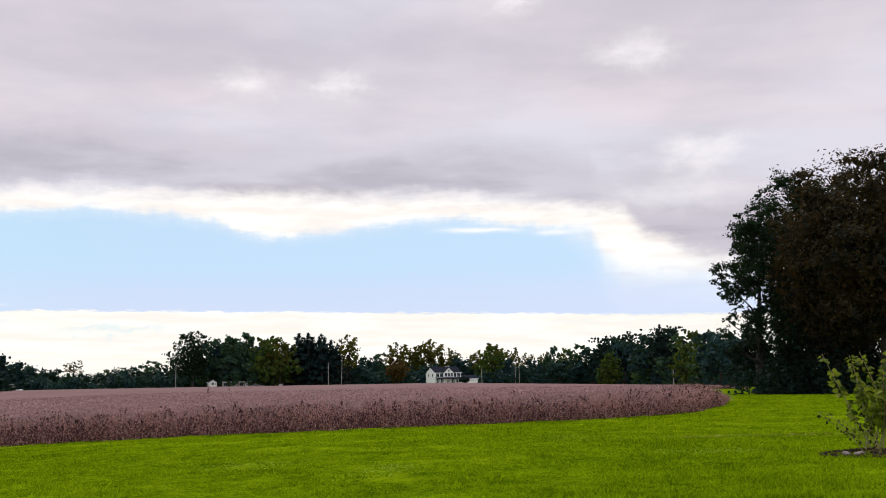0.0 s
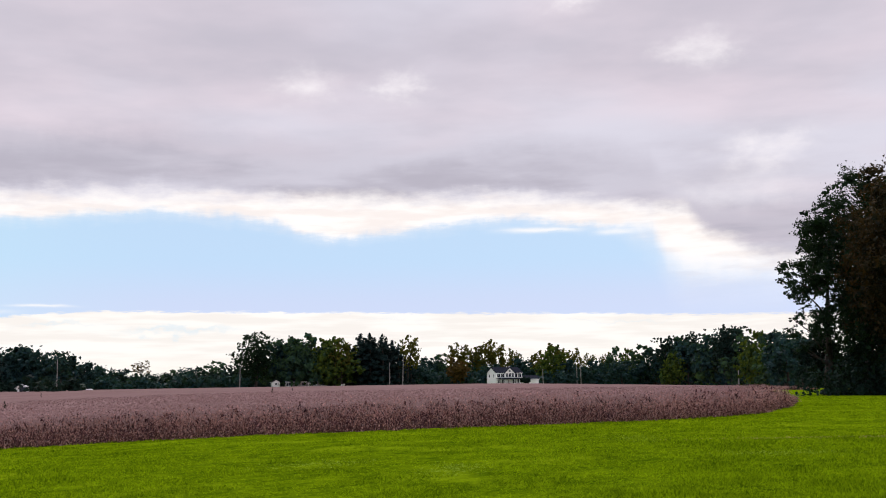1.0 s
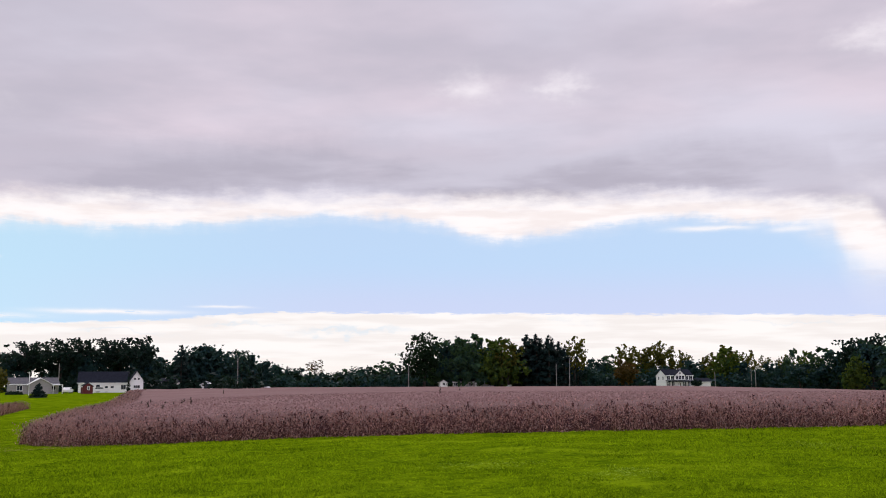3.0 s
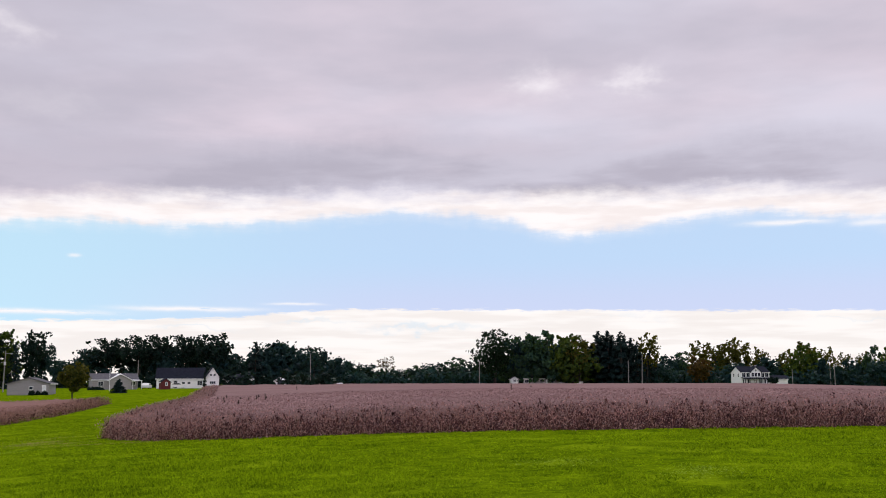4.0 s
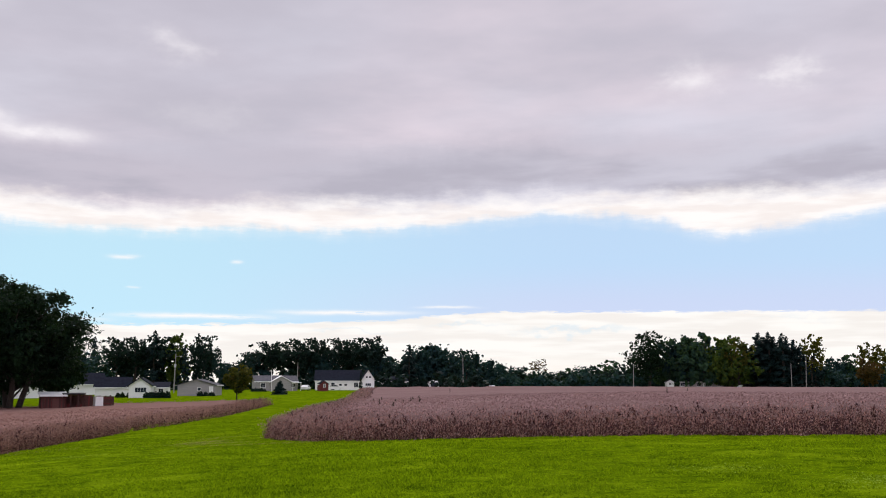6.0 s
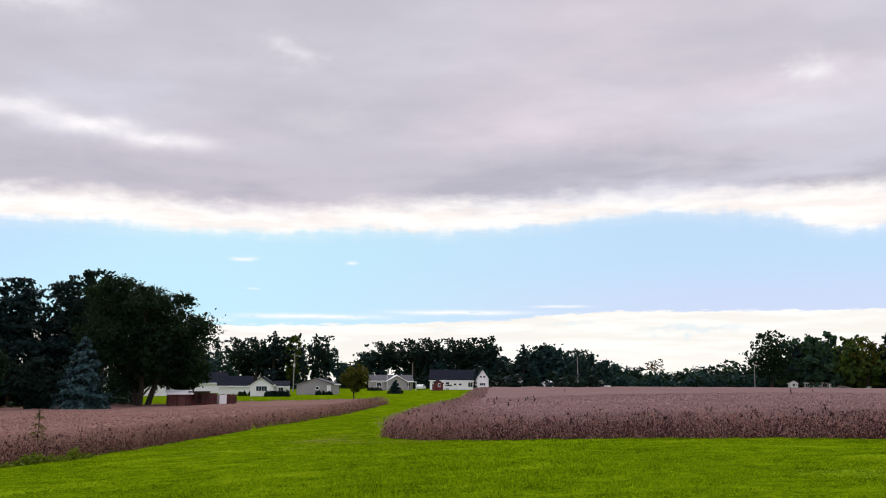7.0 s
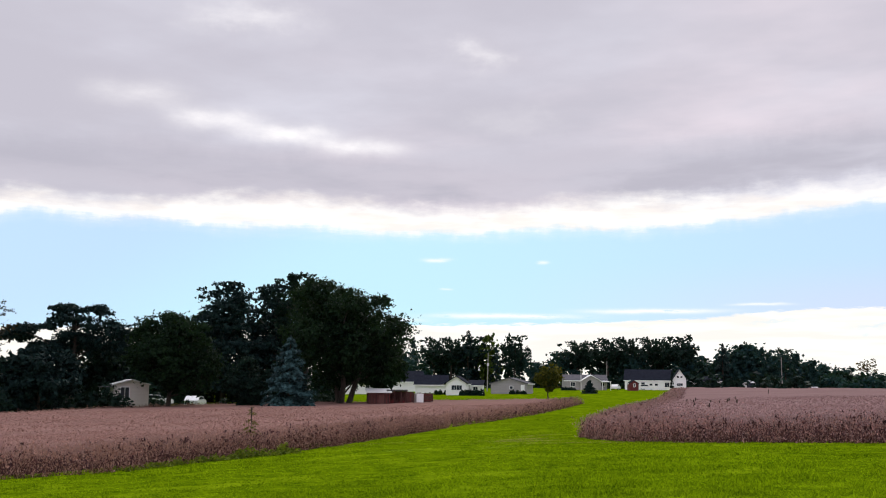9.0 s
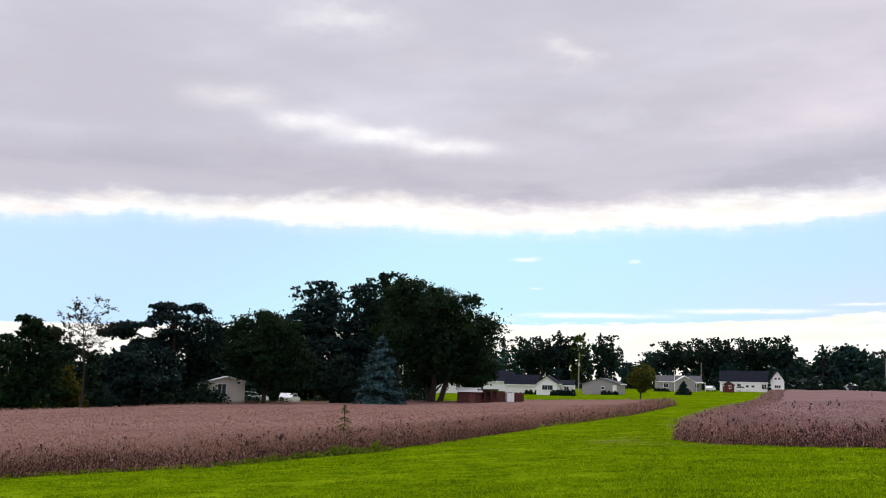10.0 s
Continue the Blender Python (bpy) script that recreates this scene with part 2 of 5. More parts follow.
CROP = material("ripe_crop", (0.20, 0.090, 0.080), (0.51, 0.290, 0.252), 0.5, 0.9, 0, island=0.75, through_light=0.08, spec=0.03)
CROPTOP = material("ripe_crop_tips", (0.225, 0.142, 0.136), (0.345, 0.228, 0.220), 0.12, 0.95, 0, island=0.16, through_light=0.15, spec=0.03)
# dark ripe pods; the colour also paints the shade at the plants' foot
POD_SHADE = material("ripe_pods_and_shade", (0.014, 0.007, 0.009), (0.110, 0.050, 0.048), 0.6, 0.85, 0, island=0.8, spec=0.1)
SUNLIT = (3.0, 2.4, 0.5)   # leaves let yellow-green light through
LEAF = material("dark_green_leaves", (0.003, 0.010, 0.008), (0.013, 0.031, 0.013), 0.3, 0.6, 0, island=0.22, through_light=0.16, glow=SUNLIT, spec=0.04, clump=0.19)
# leaf colour of the far trees, lifted and blued to stand for haze
LEAF_HAZED = material("hazed_green_leaves", (0.010, 0.033, 0.036), (0.042, 0.086, 0.042), 0.3, 0.6, 0, island=0.3, through_light=0.25, glow=SUNLIT, spec=0.06, clump=0.22)
LEAF_OLIVE = material("olive_leaves", (0.022, 0.036, 0.010), (0.100, 0.100, 0.022), 0.3, 0.6, 0, island=0.35, through_light=0.35, glow=(2.4, 1.9, 0.5), spec=0.05, clump=0.19)
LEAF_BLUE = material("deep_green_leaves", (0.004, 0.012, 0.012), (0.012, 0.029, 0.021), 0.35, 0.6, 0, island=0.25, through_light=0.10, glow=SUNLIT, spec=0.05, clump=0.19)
LEAF_YELLOW = material("yellowing_leaves", (0.013, 0.040, 0.016), (0.085, 0.118, 0.017), 0.25, 0.6, 0, island=0.3, through_light=0.3, glow=(1.6, 1.5, 0.5), spec=0.05, clump=0.19)
# browning leaves; the dark teal tone paints shade between the lit brown clumps
LEAF_BROWN = material("browning_leaves_and_shade", (0.004, 0.012, 0.011), (0.046, 0.030, 0.010), 0.24, 0.6, 0, fine_scale=0.9, island=0.2, through_light=0.14, glow=(2.6, 1.9, 0.5), spec=0.04, clump=0.17)
LEAF_RUST = material("rust_leaves", (0.036, 0.032, 0.012), (0.105, 0.066, 0.020), 0.3, 0.6, 0, island=0.35, through_light=0.3, glow=(1.6, 1.3, 0.6), spec=0.05, clump=0.19)
# deep far leaves, with the blue of the haze put into the colour
LEAF_DEEP_HAZED = material("hazed_deep_leaves", (0.006, 0.024, 0.034), (0.022, 0.052, 0.046), 0.3, 0.6, 0, island=0.3, through_light=0.15, glow=SUNLIT, spec=0.05, clump=0.22)
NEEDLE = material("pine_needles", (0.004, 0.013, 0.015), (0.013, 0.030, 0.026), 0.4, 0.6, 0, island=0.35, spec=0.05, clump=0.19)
NEEDLE_BLUE = material("blue_spruce_needles", (0.012, 0.033, 0.036), (0.048, 0.098, 0.105), 0.8, 0.6, 0, island=0.5, spec=0.05, clump=0.19)
SHRUBLEAF = material("shrub_leaves", (0.030, 0.060, 0.006), (0.270, 0.320, 0.025), 6, 0.6, 0, island=0.7, through_light=0.5, spec=0.2)
WEED = material("rank_weeds", (0.030, 0.070, 0.006), (0.210, 0.250, 0.022), 2.5, 0.7, 0, island=0.5, through_light=0.4, spec=0.1)
DRYGRASS = material("dry_grass", (0.16, 0.15, 0.03), (0.36, 0.32, 0.10), 3.0, 0.9, 0, island=0.5, through_light=0.2, spec=0.0)
REDCROP = material("russet_crop", (0.19, 0.085, 0.066), (0.45, 0.262, 0.205), 0.5, 0.9, 0, island=0.75, through_light=0.08, spec=0.03)
REDTIPS = material("russet_crop_tips", (0.235, 0.136, 0.116), (0.350, 0.215, 0.184), 0.12, 0.95, 0, island=0.16, through_light=0.15, spec=0.03)
REDCANOPY = material("russet_crop_canopy", (0.155, 0.090, 0.078), (0.220, 0.134, 0.117), 0.06, 1.0, 0.6, fine_scale=6, spec=0.0)
BARK = material("bark", (0.016, 0.013, 0.011), (0.050, 0.041, 0.034), 2.0, 0.9, 0.8, stretch=(1, 1, 0.2))
POLEWOOD = material("weathered_pole_wood", (0.17, 0.165, 0.16), (0.31, 0.30, 0.29), 2.0, 0.85, 0.4, stretch=(1, 1, 0.1))
STEM = material("shrub_stems", (0.16, 0.13, 0.06), (0.34, 0.30, 0.14), 9, 0.7, 0.3)
MULCH = material("bark_mulch", (0.020, 0.010, 0.010), (0.075, 0.036, 0.032), 6, 0.95, 1.0, island=0.4)
STONE = material("pale_stones", (0.14, 0.11, 0.105), (0.28, 0.23, 0.215), 7, 0.8, 0.4)
WHITE = material("white_siding", (0.76, 0.77, 0.79), (0.84, 0.845, 0.85), 0.8, 0.6, 0.15, stretch=(0.3, 0.3, 4))
CREAM = material("cream_siding", (0.56, 0.51, 0.49), (0.68, 0.63, 0.61), 0.8, 0.7, 0.15, stretch=(0.3, 0.3, 4))
GREYSIDE = material("grey_siding", (0.24, 0.23, 0.24), (0.34, 0.325, 0.33), 0.8, 0.7, 0.15, stretch=(0.3, 0.3, 4))
TRIM = material("white_trim", (0.74, 0.75, 0.76), (0.82, 0.83, 0.84), 2.0, 0.5, 0.05)
ROOFDARK = material("dark_shingles", (0.007, 0.009, 0.016), (0.018, 0.021, 0.032), 1.5, 0.95, 0.5, spec=0.05)
ROOFGREY = material("grey_shingles", (0.06, 0.06, 0.07), (0.12, 0.12, 0.13), 1.5, 0.95, 0.5, spec=0.05)
TIN = material("pale_tin_roof", (0.62, 0.63, 0.66), (0.78, 0.79, 0.81), 1.2, 0.5, 0.2)
REDPAINT = material("barn_red_paint", (0.070, 0.012, 0.014), (0.135, 0.022, 0.024), 1.6, 0.75, 0.3, stretch=(4, 4, 0.4))
REDWOOD = material("weathered_red_boards", (0.032, 0.013, 0.014), (0.095, 0.042, 0.038), 1.6, 0.9, 0.5, stretch=(4, 4, 0.4))
GLASS = material("dark_window_glass", (0.012, 0.018, 0.028), (0.030, 0.042, 0.060), 0.7, 0.12, 0, spec=0.3)
RUBBER = material("tyre_rubber", (0.015, 0.015, 0.015), (0.03, 0.03, 0.03), 5, 0.9, 0.2)
CARWHITE = material("white_car_paint", (0.72, 0.73, 0.75), (0.78, 0.79, 0.80), 1.0, 0.25, 0, spec=0.5)
METAL = material("galvanised_metal", (0.36, 0.37, 0.38), (0.50, 0.51, 0.52), 3.0, 0.45, 0.1, metal=0.7)
CERAMIC = material("insulator_ceramic", (0.30, 0.31, 0.33), (0.45, 0.46, 0.48), 5, 0.3, 0)
CONCRETE = material("concrete_block", (0.26, 0.25, 0.24), (0.38, 0.37, 0.36), 2, 0.9, 0.4)
ASPHALT = material("road_asphalt", (0.045, 0.045, 0.048), (0.075, 0.074, 0.075), 1.5, 0.9, 0.4)


# ---------------------------------------------------------------- geometry helpers
def raw_ground(x, y):
    u = -0.9 * x - 0.35 * y
    s = 4 * np.logaddexp(0, u / 4)
    return -2.9 * (1 - np.exp(-s / 30)) * np.exp(-(np.maximum(y, 0) / 150) ** 2)


RISE = float(raw_ground(0.0, 0.0))


def ground(x, y):
    """The height of the land: level, with a broad shallow dip to the west of the camera and a slow fall to the far east."""
    fall = 0.032 * np.maximum(x, 0) * np.maximum(0, 1 - 75 / np.maximum(np.hypot(x, y), 1)) * (y > 0)
    return raw_ground(x, y) - RISE * np.exp(-(np.hypot(x, y) / 60) ** 2) - fall


def spot_at(b, d):
    """The place on the land at a bearing (degrees west of straight ahead) and distance."""
    x, y = -math.sin(radians(b)) * d, math.cos(radians(b)) * d
    return x, y, float(ground(x, y))


def mesh_from(name, verts, faces, mats, index=None):
    me = bpy.data.meshes.new(name)
    verts, faces = np.asarray(verts, dtype=np.float32), np.asarray(faces, dtype=np.int32)
    k = faces.shape[1]
    me.vertices.add(len(verts)), me.loops.add(faces.size), me.polygons.add(len(faces))
    me.vertices.foreach_set("co", verts.ravel())
    me.loops.foreach_set("vertex_index", faces.ravel())
    me.polygons.foreach_set("loop_start", np.arange(0, faces.size, k, dtype=np.int32))
    for m in mats if isinstance(mats, (list, tuple)) else [mats]:
        me.materials.append(m)
    if index is not None:
        me.polygons.foreach_set("material_index", np.asarray(index, dtype=np.int32))
    me.update(calc_edges=True)
    me.validate()
    return me


def under(ob, parent, label=""):
    ob.parent = parent
    return tagged(ob, label)


def part(name, bm, mat, parent, label=""):
    bmesh.ops.recalc_face_normals(bm, faces=bm.faces)
    me = bpy.data.meshes.new(name)
    bm.to_mesh(me)
    bm.free()
    me.materials.append(mat)
    return under(new(name, me), parent, label)


def thing(name, label, category, m, group="", kind=""):
    e = new(name)
    e.empty_display_size = 0.2
    e.matrix_world = m
    return tagged(e, label, category, group, kind)


def box(bm, x0, x1, y0, y1, z0, z1):
    v = [bm.verts.new((x, y, z)) for z in (z0, z1) for y in (y0, y1) for x in (x0, x1)]
    for f in ((0, 1, 3, 2), (4, 6, 7, 5), (0, 4, 5, 1), (1, 5, 7, 3), (3, 7, 6, 2), (2, 6, 4, 0)):
        bm.faces.new([v[i] for i in f])
    return bm


def boxes(*rows):
    bm = bmesh.new()
    for r in rows:
        box(bm, *r)
    return bm


def prism(profile, axis, a0, a1, bm=None):
    """A profile of (across, z) drawn out along x or y."""
    bm = bm or bmesh.new()
    ends = [[bm.verts.new((a, p, z) if axis == "x" else (p, a, z)) for p, z in profile] for a in (a0, a1)]
    n = len(profile)
    bm.faces.new(ends[0]), bm.faces.new(ends[1][::-1])
    for i in range(n):
        bm.faces.new((ends[0][i], ends[0][(i + 1) % n], ends[1][(i + 1) % n], ends[1][i]))
    return bm


def tube_arrays(points, radii, sides=6):
    """Rings round a line, as arrays of corners and quads."""
    pts = np.asarray(points, float)
    d = np.gradient(pts, axis=0)
    d /= np.linalg.norm(d, axis=1)[:, None] + 1e-9
    ref = np.where(np.abs(d[:, 2:3]) > 0.9, np.array([[1.0, 0, 0]]), np.array([[0, 0, 1.0]]))
    a = np.cross(d, ref)
    a /= np.linalg.norm(a, axis=1)[:, None] + 1e-9
    b = np.cross(d, a)
    ang = np.linspace(0, 2 * np.pi, sides, endpoint=False)
    r = np.asarray(radii, float)[:, None, None]
    v = pts[:, None] + r * (a[:, None] * np.cos(ang)[None, :, None] + b[:, None] * np.sin(ang)[None, :, None])
    i, j = np.meshgrid(np.arange(len(pts) - 1), np.arange(sides), indexing="ij")
    k = (j + 1) % sides
    f = np.stack([i * sides + j, i * sides + k, (i + 1) * sides + k, (i + 1) * sides + j], -1).reshape(-1, 4)
    return v.reshape(-1, 3), f


def joined(parts):
    vs, fs, n = [], [], 0
    for v, f in parts:
        vs.append(v), fs.append(f + n)
        n += len(v)
    return np.concatenate(vs), np.concatenate(fs)


def cards(p, size, rng, slim=0.55, up=0.0, flat=False, tilt=0.3):
    """Small pointed leaves at the given points, turned every way."""
    n = len(p)
    size = np.broadcast_to(np.asarray(size, float), (n,))[:, None]
    t = rng.normal(size=(n, 3))
    t[:, 2] *= 1 - up
    t /= np.linalg.norm(t, axis=1)[:, None]
    o = rng.normal(size=(n, 3)) * (tilt if flat else 1.0) + np.array([0, 0, 1.0 if flat else 0.0])
    b = np.cross(t, o)
    b /= np.linalg.norm(b, axis=1)[:, None]
    v = np.stack([p - t * size, p + t * size * 0.7 + b * size * slim, p + t * size * 0.7 - b * size * slim], 1).reshape(-1, 3)
    return v, np.arange(3 * n).reshape(n, 3)


def sprays(p, out, size, rng, slim=0.6, loose=0.8):
    """Kite-shaped leaf sprays at the given points, lying roughly across the outward direction."""
    n = len(p)
    size = np.broadcast_to(np.asarray(size, float), (n,))[:, None]
    o = out + rng.normal(size=(n, 3)) * loose + np.array([0, 0, 0.35])
    o /= np.linalg.norm(o, axis=1)[:, None] + 1e-9
    t = np.cross(o, rng.normal(size=(n, 3)))
    t /= np.linalg.norm(t, axis=1)[:, None] + 1e-9
    b = np.cross(o, t)
    k = rng.uniform(-0.25, 0.35, n)[:, None]
    v = np.stack([p - t * size, p + t * size * k + b * size * slim, p + t * size, p + t * size * k - b * size * slim], 1).reshape(-1, 3)
    return v, np.arange(4 * n).reshape(n, 4)


def twig_points(c, r, count, rng, shell, per=7):
    """Points strung along short twigs that grow outward from the clumps, with their outward directions."""
    area = r[:, 0] * r[:, 1]
    twigs = max(1, count // per)
    pick = rng.choice(len(c), twigs, p=area / area.sum())
    q = rng.normal(size=(twigs, 3))
    q[:, 2] += 0.25
    q /= np.linalg.norm(q, axis=1)[:, None]
    reach = rng.uniform(0.70, 1.10, twigs) + 0.12 * rng.uniform(0, 1, twigs) ** 2
    pick, q2, reach = np.repeat(pick, per), np.repeat(q, per, axis=0), np.repeat(reach, per)
    n = len(pick)
    along_it = shell + (1 - shell) * rng.uniform(0, 1, n) ** 0.7
    bend = np.repeat(rng.normal(size=(twigs, 3)) * 0.20, per, axis=0) * along_it[:, None]
    side = rng.normal(size=(n, 3)) * 0.085
    return c[pick] + (q2 * (along_it * reach)[:, None] + bend + side) * r[pick], q2


# ---------------------------------------------------------------- trees
def crown_lobes(kind, h, w, base, rng, count):
    """Centres and half-sizes of the clumps that make up a crown."""
    c, r = [], []
    if kind in ("round", "airy", "oval", "broad"):
        mid, hh = (h + base) / 2, (h - base) / 2
        knots = rng.normal(size=(7, 3))
        knots /= np.linalg.norm(knots, axis=1)[:, None]
        lift = rng.uniform(-0.16, 0.13, 7)
        full = kind in ("round", "oval")
        for i in range(count * 2 if full else int(count * 2.4)):
            q = rng.normal(size=3)
            q /= np.linalg.norm(q)
            swell = 1 + float((lift * np.exp(-3.0 * (1 - knots @ q))).sum())
            q *= rng.uniform(0.62, 0.92) * swell if full else rng.uniform(0.35, 0.88) * swell
            wide = 1.0 if kind != "oval" else 1 - 0.25 * abs(q[2])
            if kind in ("airy", "broad"):
                q[2] = min(q[2], 0.76 - 0.35 * math.hypot(q[0], q[1]))
            c.append((q[0] * w / 2 * wide, q[1] * w / 2 * wide, mid + q[2] * hh * 0.98))
            s = w * (rng.uniform(0.065, 0.135) if full else rng.uniform(0.055, 0.115) if kind == "broad" else rng.uniform(0.042, 0.088))
            r.append((s, s, s * rng.uniform(0.55, 0.85)))
        for i in range(count // 4 if kind != "airy" else 0):
            q = rng.normal(size=3) * 0.24
            c.append((q[0] * w / 2, q[1] * w / 2, mid + q[2] * hh - hh * 0.12))
            r.append((w * 0.23, w * 0.23, hh * 0.40))
    elif kind == "pine":
        for z in np.linspace(base, h * 0.97, count):
            k = (z - base) / (h - base)
            reach = w / 2 * (1 - 0.5 * k ** 2.2) * rng.uniform(0.65, 1.15)
            for a in rng.uniform(0, 2 * np.pi, 6):
                q = reach * rng.uniform(0.2, 0.85)
                c.append((q * math.cos(a), q * math.sin(a), z + rng.uniform(-0.5, 0.6)))
                r.append((reach * 0.36, reach * 0.36, h * rng.uniform(0.04, 0.065)))
        c.append((0, 0, h * 0.97)), r.append((w * 0.12, w * 0.12, h * 0.05))
    elif kind == "cedar":
        # flat plates of foliage at the ends of a few heavy boughs: aside, height, half-width, thickness (shares of w and h)
        for aside, up, half, thick in ((0.03, 0.975, 0.19, 0.040), (0.02, 0.90, 0.21, 0.055), (-0.25, 0.805, 0.20, 0.05), (-0.36, 0.73, 0.12, 0.04), (0.11, 0.81, 0.20, 0.075), (0.24, 0.74, 0.17, 0.07), (0.17, 0.63, 0.24, 0.10), (0.02, 0.70, 0.14, 0.06), (-0.15, 0.62, 0.16, 0.06)):
            for i in range(12):
                q, a = half * w * rng.uniform(0, 0.95) ** 0.6, rng.uniform(0, 2 * np.pi)
                s = w * rng.uniform(0.04, 0.085)
                c.append((aside * w + q * math.cos(a), q * math.sin(a) * 0.9, h * (up - 0.04) + rng.normal() * h * thick * 0.4))
                r.append((s, s, h * thick * rng.uniform(0.6, 1.1)))
    return np.array(c), np.array(r)


def limb(a, b, ra, rb, rng, bend=0.12, n=5):
    a, b = np.asarray(a, float), np.asarray(b, float)
    t = np.linspace(0, 1, n)[:, None]
    p = a + (b - a) * t
    p += np.sin(t * np.pi) * rng.normal(size=3) * np.linalg.norm(b - a) * bend * 0.5
    return tube_arrays(p, np.linspace(ra, rb, n), 5)


def tree(name, label, kind, h, w, base, leaf, leaves, mat, seed, m, count=26, thick=None, shell=0.55, group="", forks=1, category="tree", slim=0.55, skirt=0.15):
    """A tapered trunk with limbs, under a crown of separate leaf clumps with gaps between them."""
    rng = np.random.default_rng(seed)
    root = thing(name, label, category, m, group)
    thick = thick or h * 0.022
    leaf *= 1.12
    wood = []
    if kind == "spruce":
        wood.append(tube_arrays([(0, 0, -0.3), (0, 0, h * 0.5), (0, 0, h * 0.97)], [thick, thick * 0.6, 0.03], 7))
        # drooping branches in whorls, longest at the bottom
        whorls = max(7, int(leaves ** 0.5 / 6))
        arms = 9
        level = np.repeat((np.arange(whorls) + 0.5) / whorls, arms) + rng.uniform(-0.4, 0.4, whorls * arms) / whorls
        level = np.clip(level, 0.0, 1.0)
        aim = rng.uniform(0, 2 * np.pi, whorls * arms)
        size = w / 2 * (level ** 0.66) * rng.uniform(0.72, 1.08, whorls * arms) + 0.02 * w
        pick = rng.choice(whorls * arms, leaves, p=(size / size.sum()))
        u = rng.uniform(0.05, 1.0, leaves) ** 0.65
        side = rng.normal(size=leaves) * size[pick] * 0.16 * (1.15 - u)
        rad = size[pick] * u
        turns = aim[pick]
        z = h - (h - base) * level[pick] * 0.97 - rad * 0.22 + rng.normal(size=leaves) * h * 0.012
        p = np.stack([rad * np.cos(turns) - side * np.sin(turns), rad * np.sin(turns) + side * np.cos(turns), np.maximum(z, base * 0.5 + 0.05)], 1)
        v, f = sprays(p, np.stack([np.cos(turns), np.sin(turns), np.full(leaves, 0.9)], 1) * 0.8, rng.uniform(0.6, 1.2, leaves) * leaf, rng, 0.42, 0.5)
    else:
        c, r = crown_lobes(kind, h, w, base, rng, count)
        top = np.array([rng.normal() * w * 0.03, rng.normal() * w * 0.03, h * (0.9 if kind in ("pine", "cedar") else 0.74)])
        for k in range(forks):
            off = np.array([math.cos(k * 2.2), math.sin(k * 2.2), 0]) * (0.0 if forks == 1 else thick * 1.5)
            mid = top * np.array([0.4, 0.4, 0.45]) + off * (1 + 2 * (forks > 1)) + np.array([rng.normal() * w * 0.02, rng.normal() * w * 0.02, 0])
            wood.append(tube_arrays([off * 1.0 + (0, 0, -0.4), off + (0, 0, h * 0.02), mid * (0.6, 0.6, 0.5), mid, top + off * 2], np.array([1.5, 1.1, 0.9, 0.65, 0.12]) * thick / (1 if forks == 1 else 1.3), 8))
        for q in c[rng.permutation(len(c))[:min(len(c), 14 if kind == "cedar" else 14 if leaf > 0.35 else 34)]]:
            z0 = max(base * 0.55, h * 0.06, min(q[2] - np.hypot(q[0], q[1]) * 0.6, h * 0.75))
            wood.append(limb((0, 0, z0), q, thick * 0.38 * (1 - z0 / h * 0.6), thick * 0.05, rng))
        p, out = twig_points(c, r, leaves, rng, shell)
        size = rng.uniform(0.55, 1.25, len(p)) * leaf
        if kind in ("round", "oval"):
            # larger inner sprays close the heart of the crown
            pi, oi = twig_points(c, r * 0.62, leaves // 9, rng, 0.1)
            p, out, size = np.concatenate([p, pi]), np.concatenate([out, oi]), np.concatenate([size, rng.uniform(1.6, 2.6, len(pi)) * leaf])
        keep = (p[:, 2] < h) & (p[:, 2] > np.maximum(base * 0.8, skirt * (1 + 0.4 * np.sin(p[:, 0] * 1.1))))
        v, f = sprays(p[keep], out[keep] * 0.9, size[keep], rng, slim)
    tv, tf = joined(wood)
    under(new("trunk", mesh_from("trunk", tv, tf, BARK)), root)
    under(new("crown", mesh_from("crown", v, f, mat)), root)
    return root


def stand(b, d, turn=0.0, s=1.0, sz=None):
    """The pose of a thing that stands on the land there, facing the camera's first place."""
    x, y, z = spot_at(b, d)
    return pose(x, y, z, 0, 0, b + turn) @ Matrix.Diagonal((s, s, sz or s, 1))


# ---------------------------------------------------------------- the land
def build_ground():
    rr = np.concatenate([[0.0], np.geomspace(2.0, 4500, 110)])
    aa = np.linspace(0, 2 * np.pi, 240, endpoint=False)
    r, a = np.meshgrid(rr[1:], aa, indexing="ij")
    x, y = r * np.cos(a), r * np.sin(a)
    v = np.concatenate([[[0, 0, float(ground(0.0, 0.0))]], np.stack([x, y, ground(x, y)], -1).reshape(-1, 3)])
    i, j = np.meshgrid(np.arange(len(rr) - 2), np.arange(240), indexing="ij")
    k = (j + 1) % 240
    f = 1 + np.stack([i * 240 + j, (i + 1) * 240 + j, (i + 1) * 240 + k, i * 240 + k], -1).reshape(-1, 4)
    j = np.arange(240)
    hub = np.stack([np.zeros(240, int), 1 + j, 1 + (j + 1) % 240, np.zeros(240, int)], -1)
    me = bpy.data.meshes.new("ground")
    me.from_pydata(v.tolist(), [], [tuple(q[:3]) for q in hub.tolist()] + [tuple(q) for q in f.tolist()])
    me.materials.append(LAWN)
    me.shade_smooth()
    tagged(new("ground", me), "mown bright green lawn running out to farmland", "lawn", kind="structure")


build_ground()

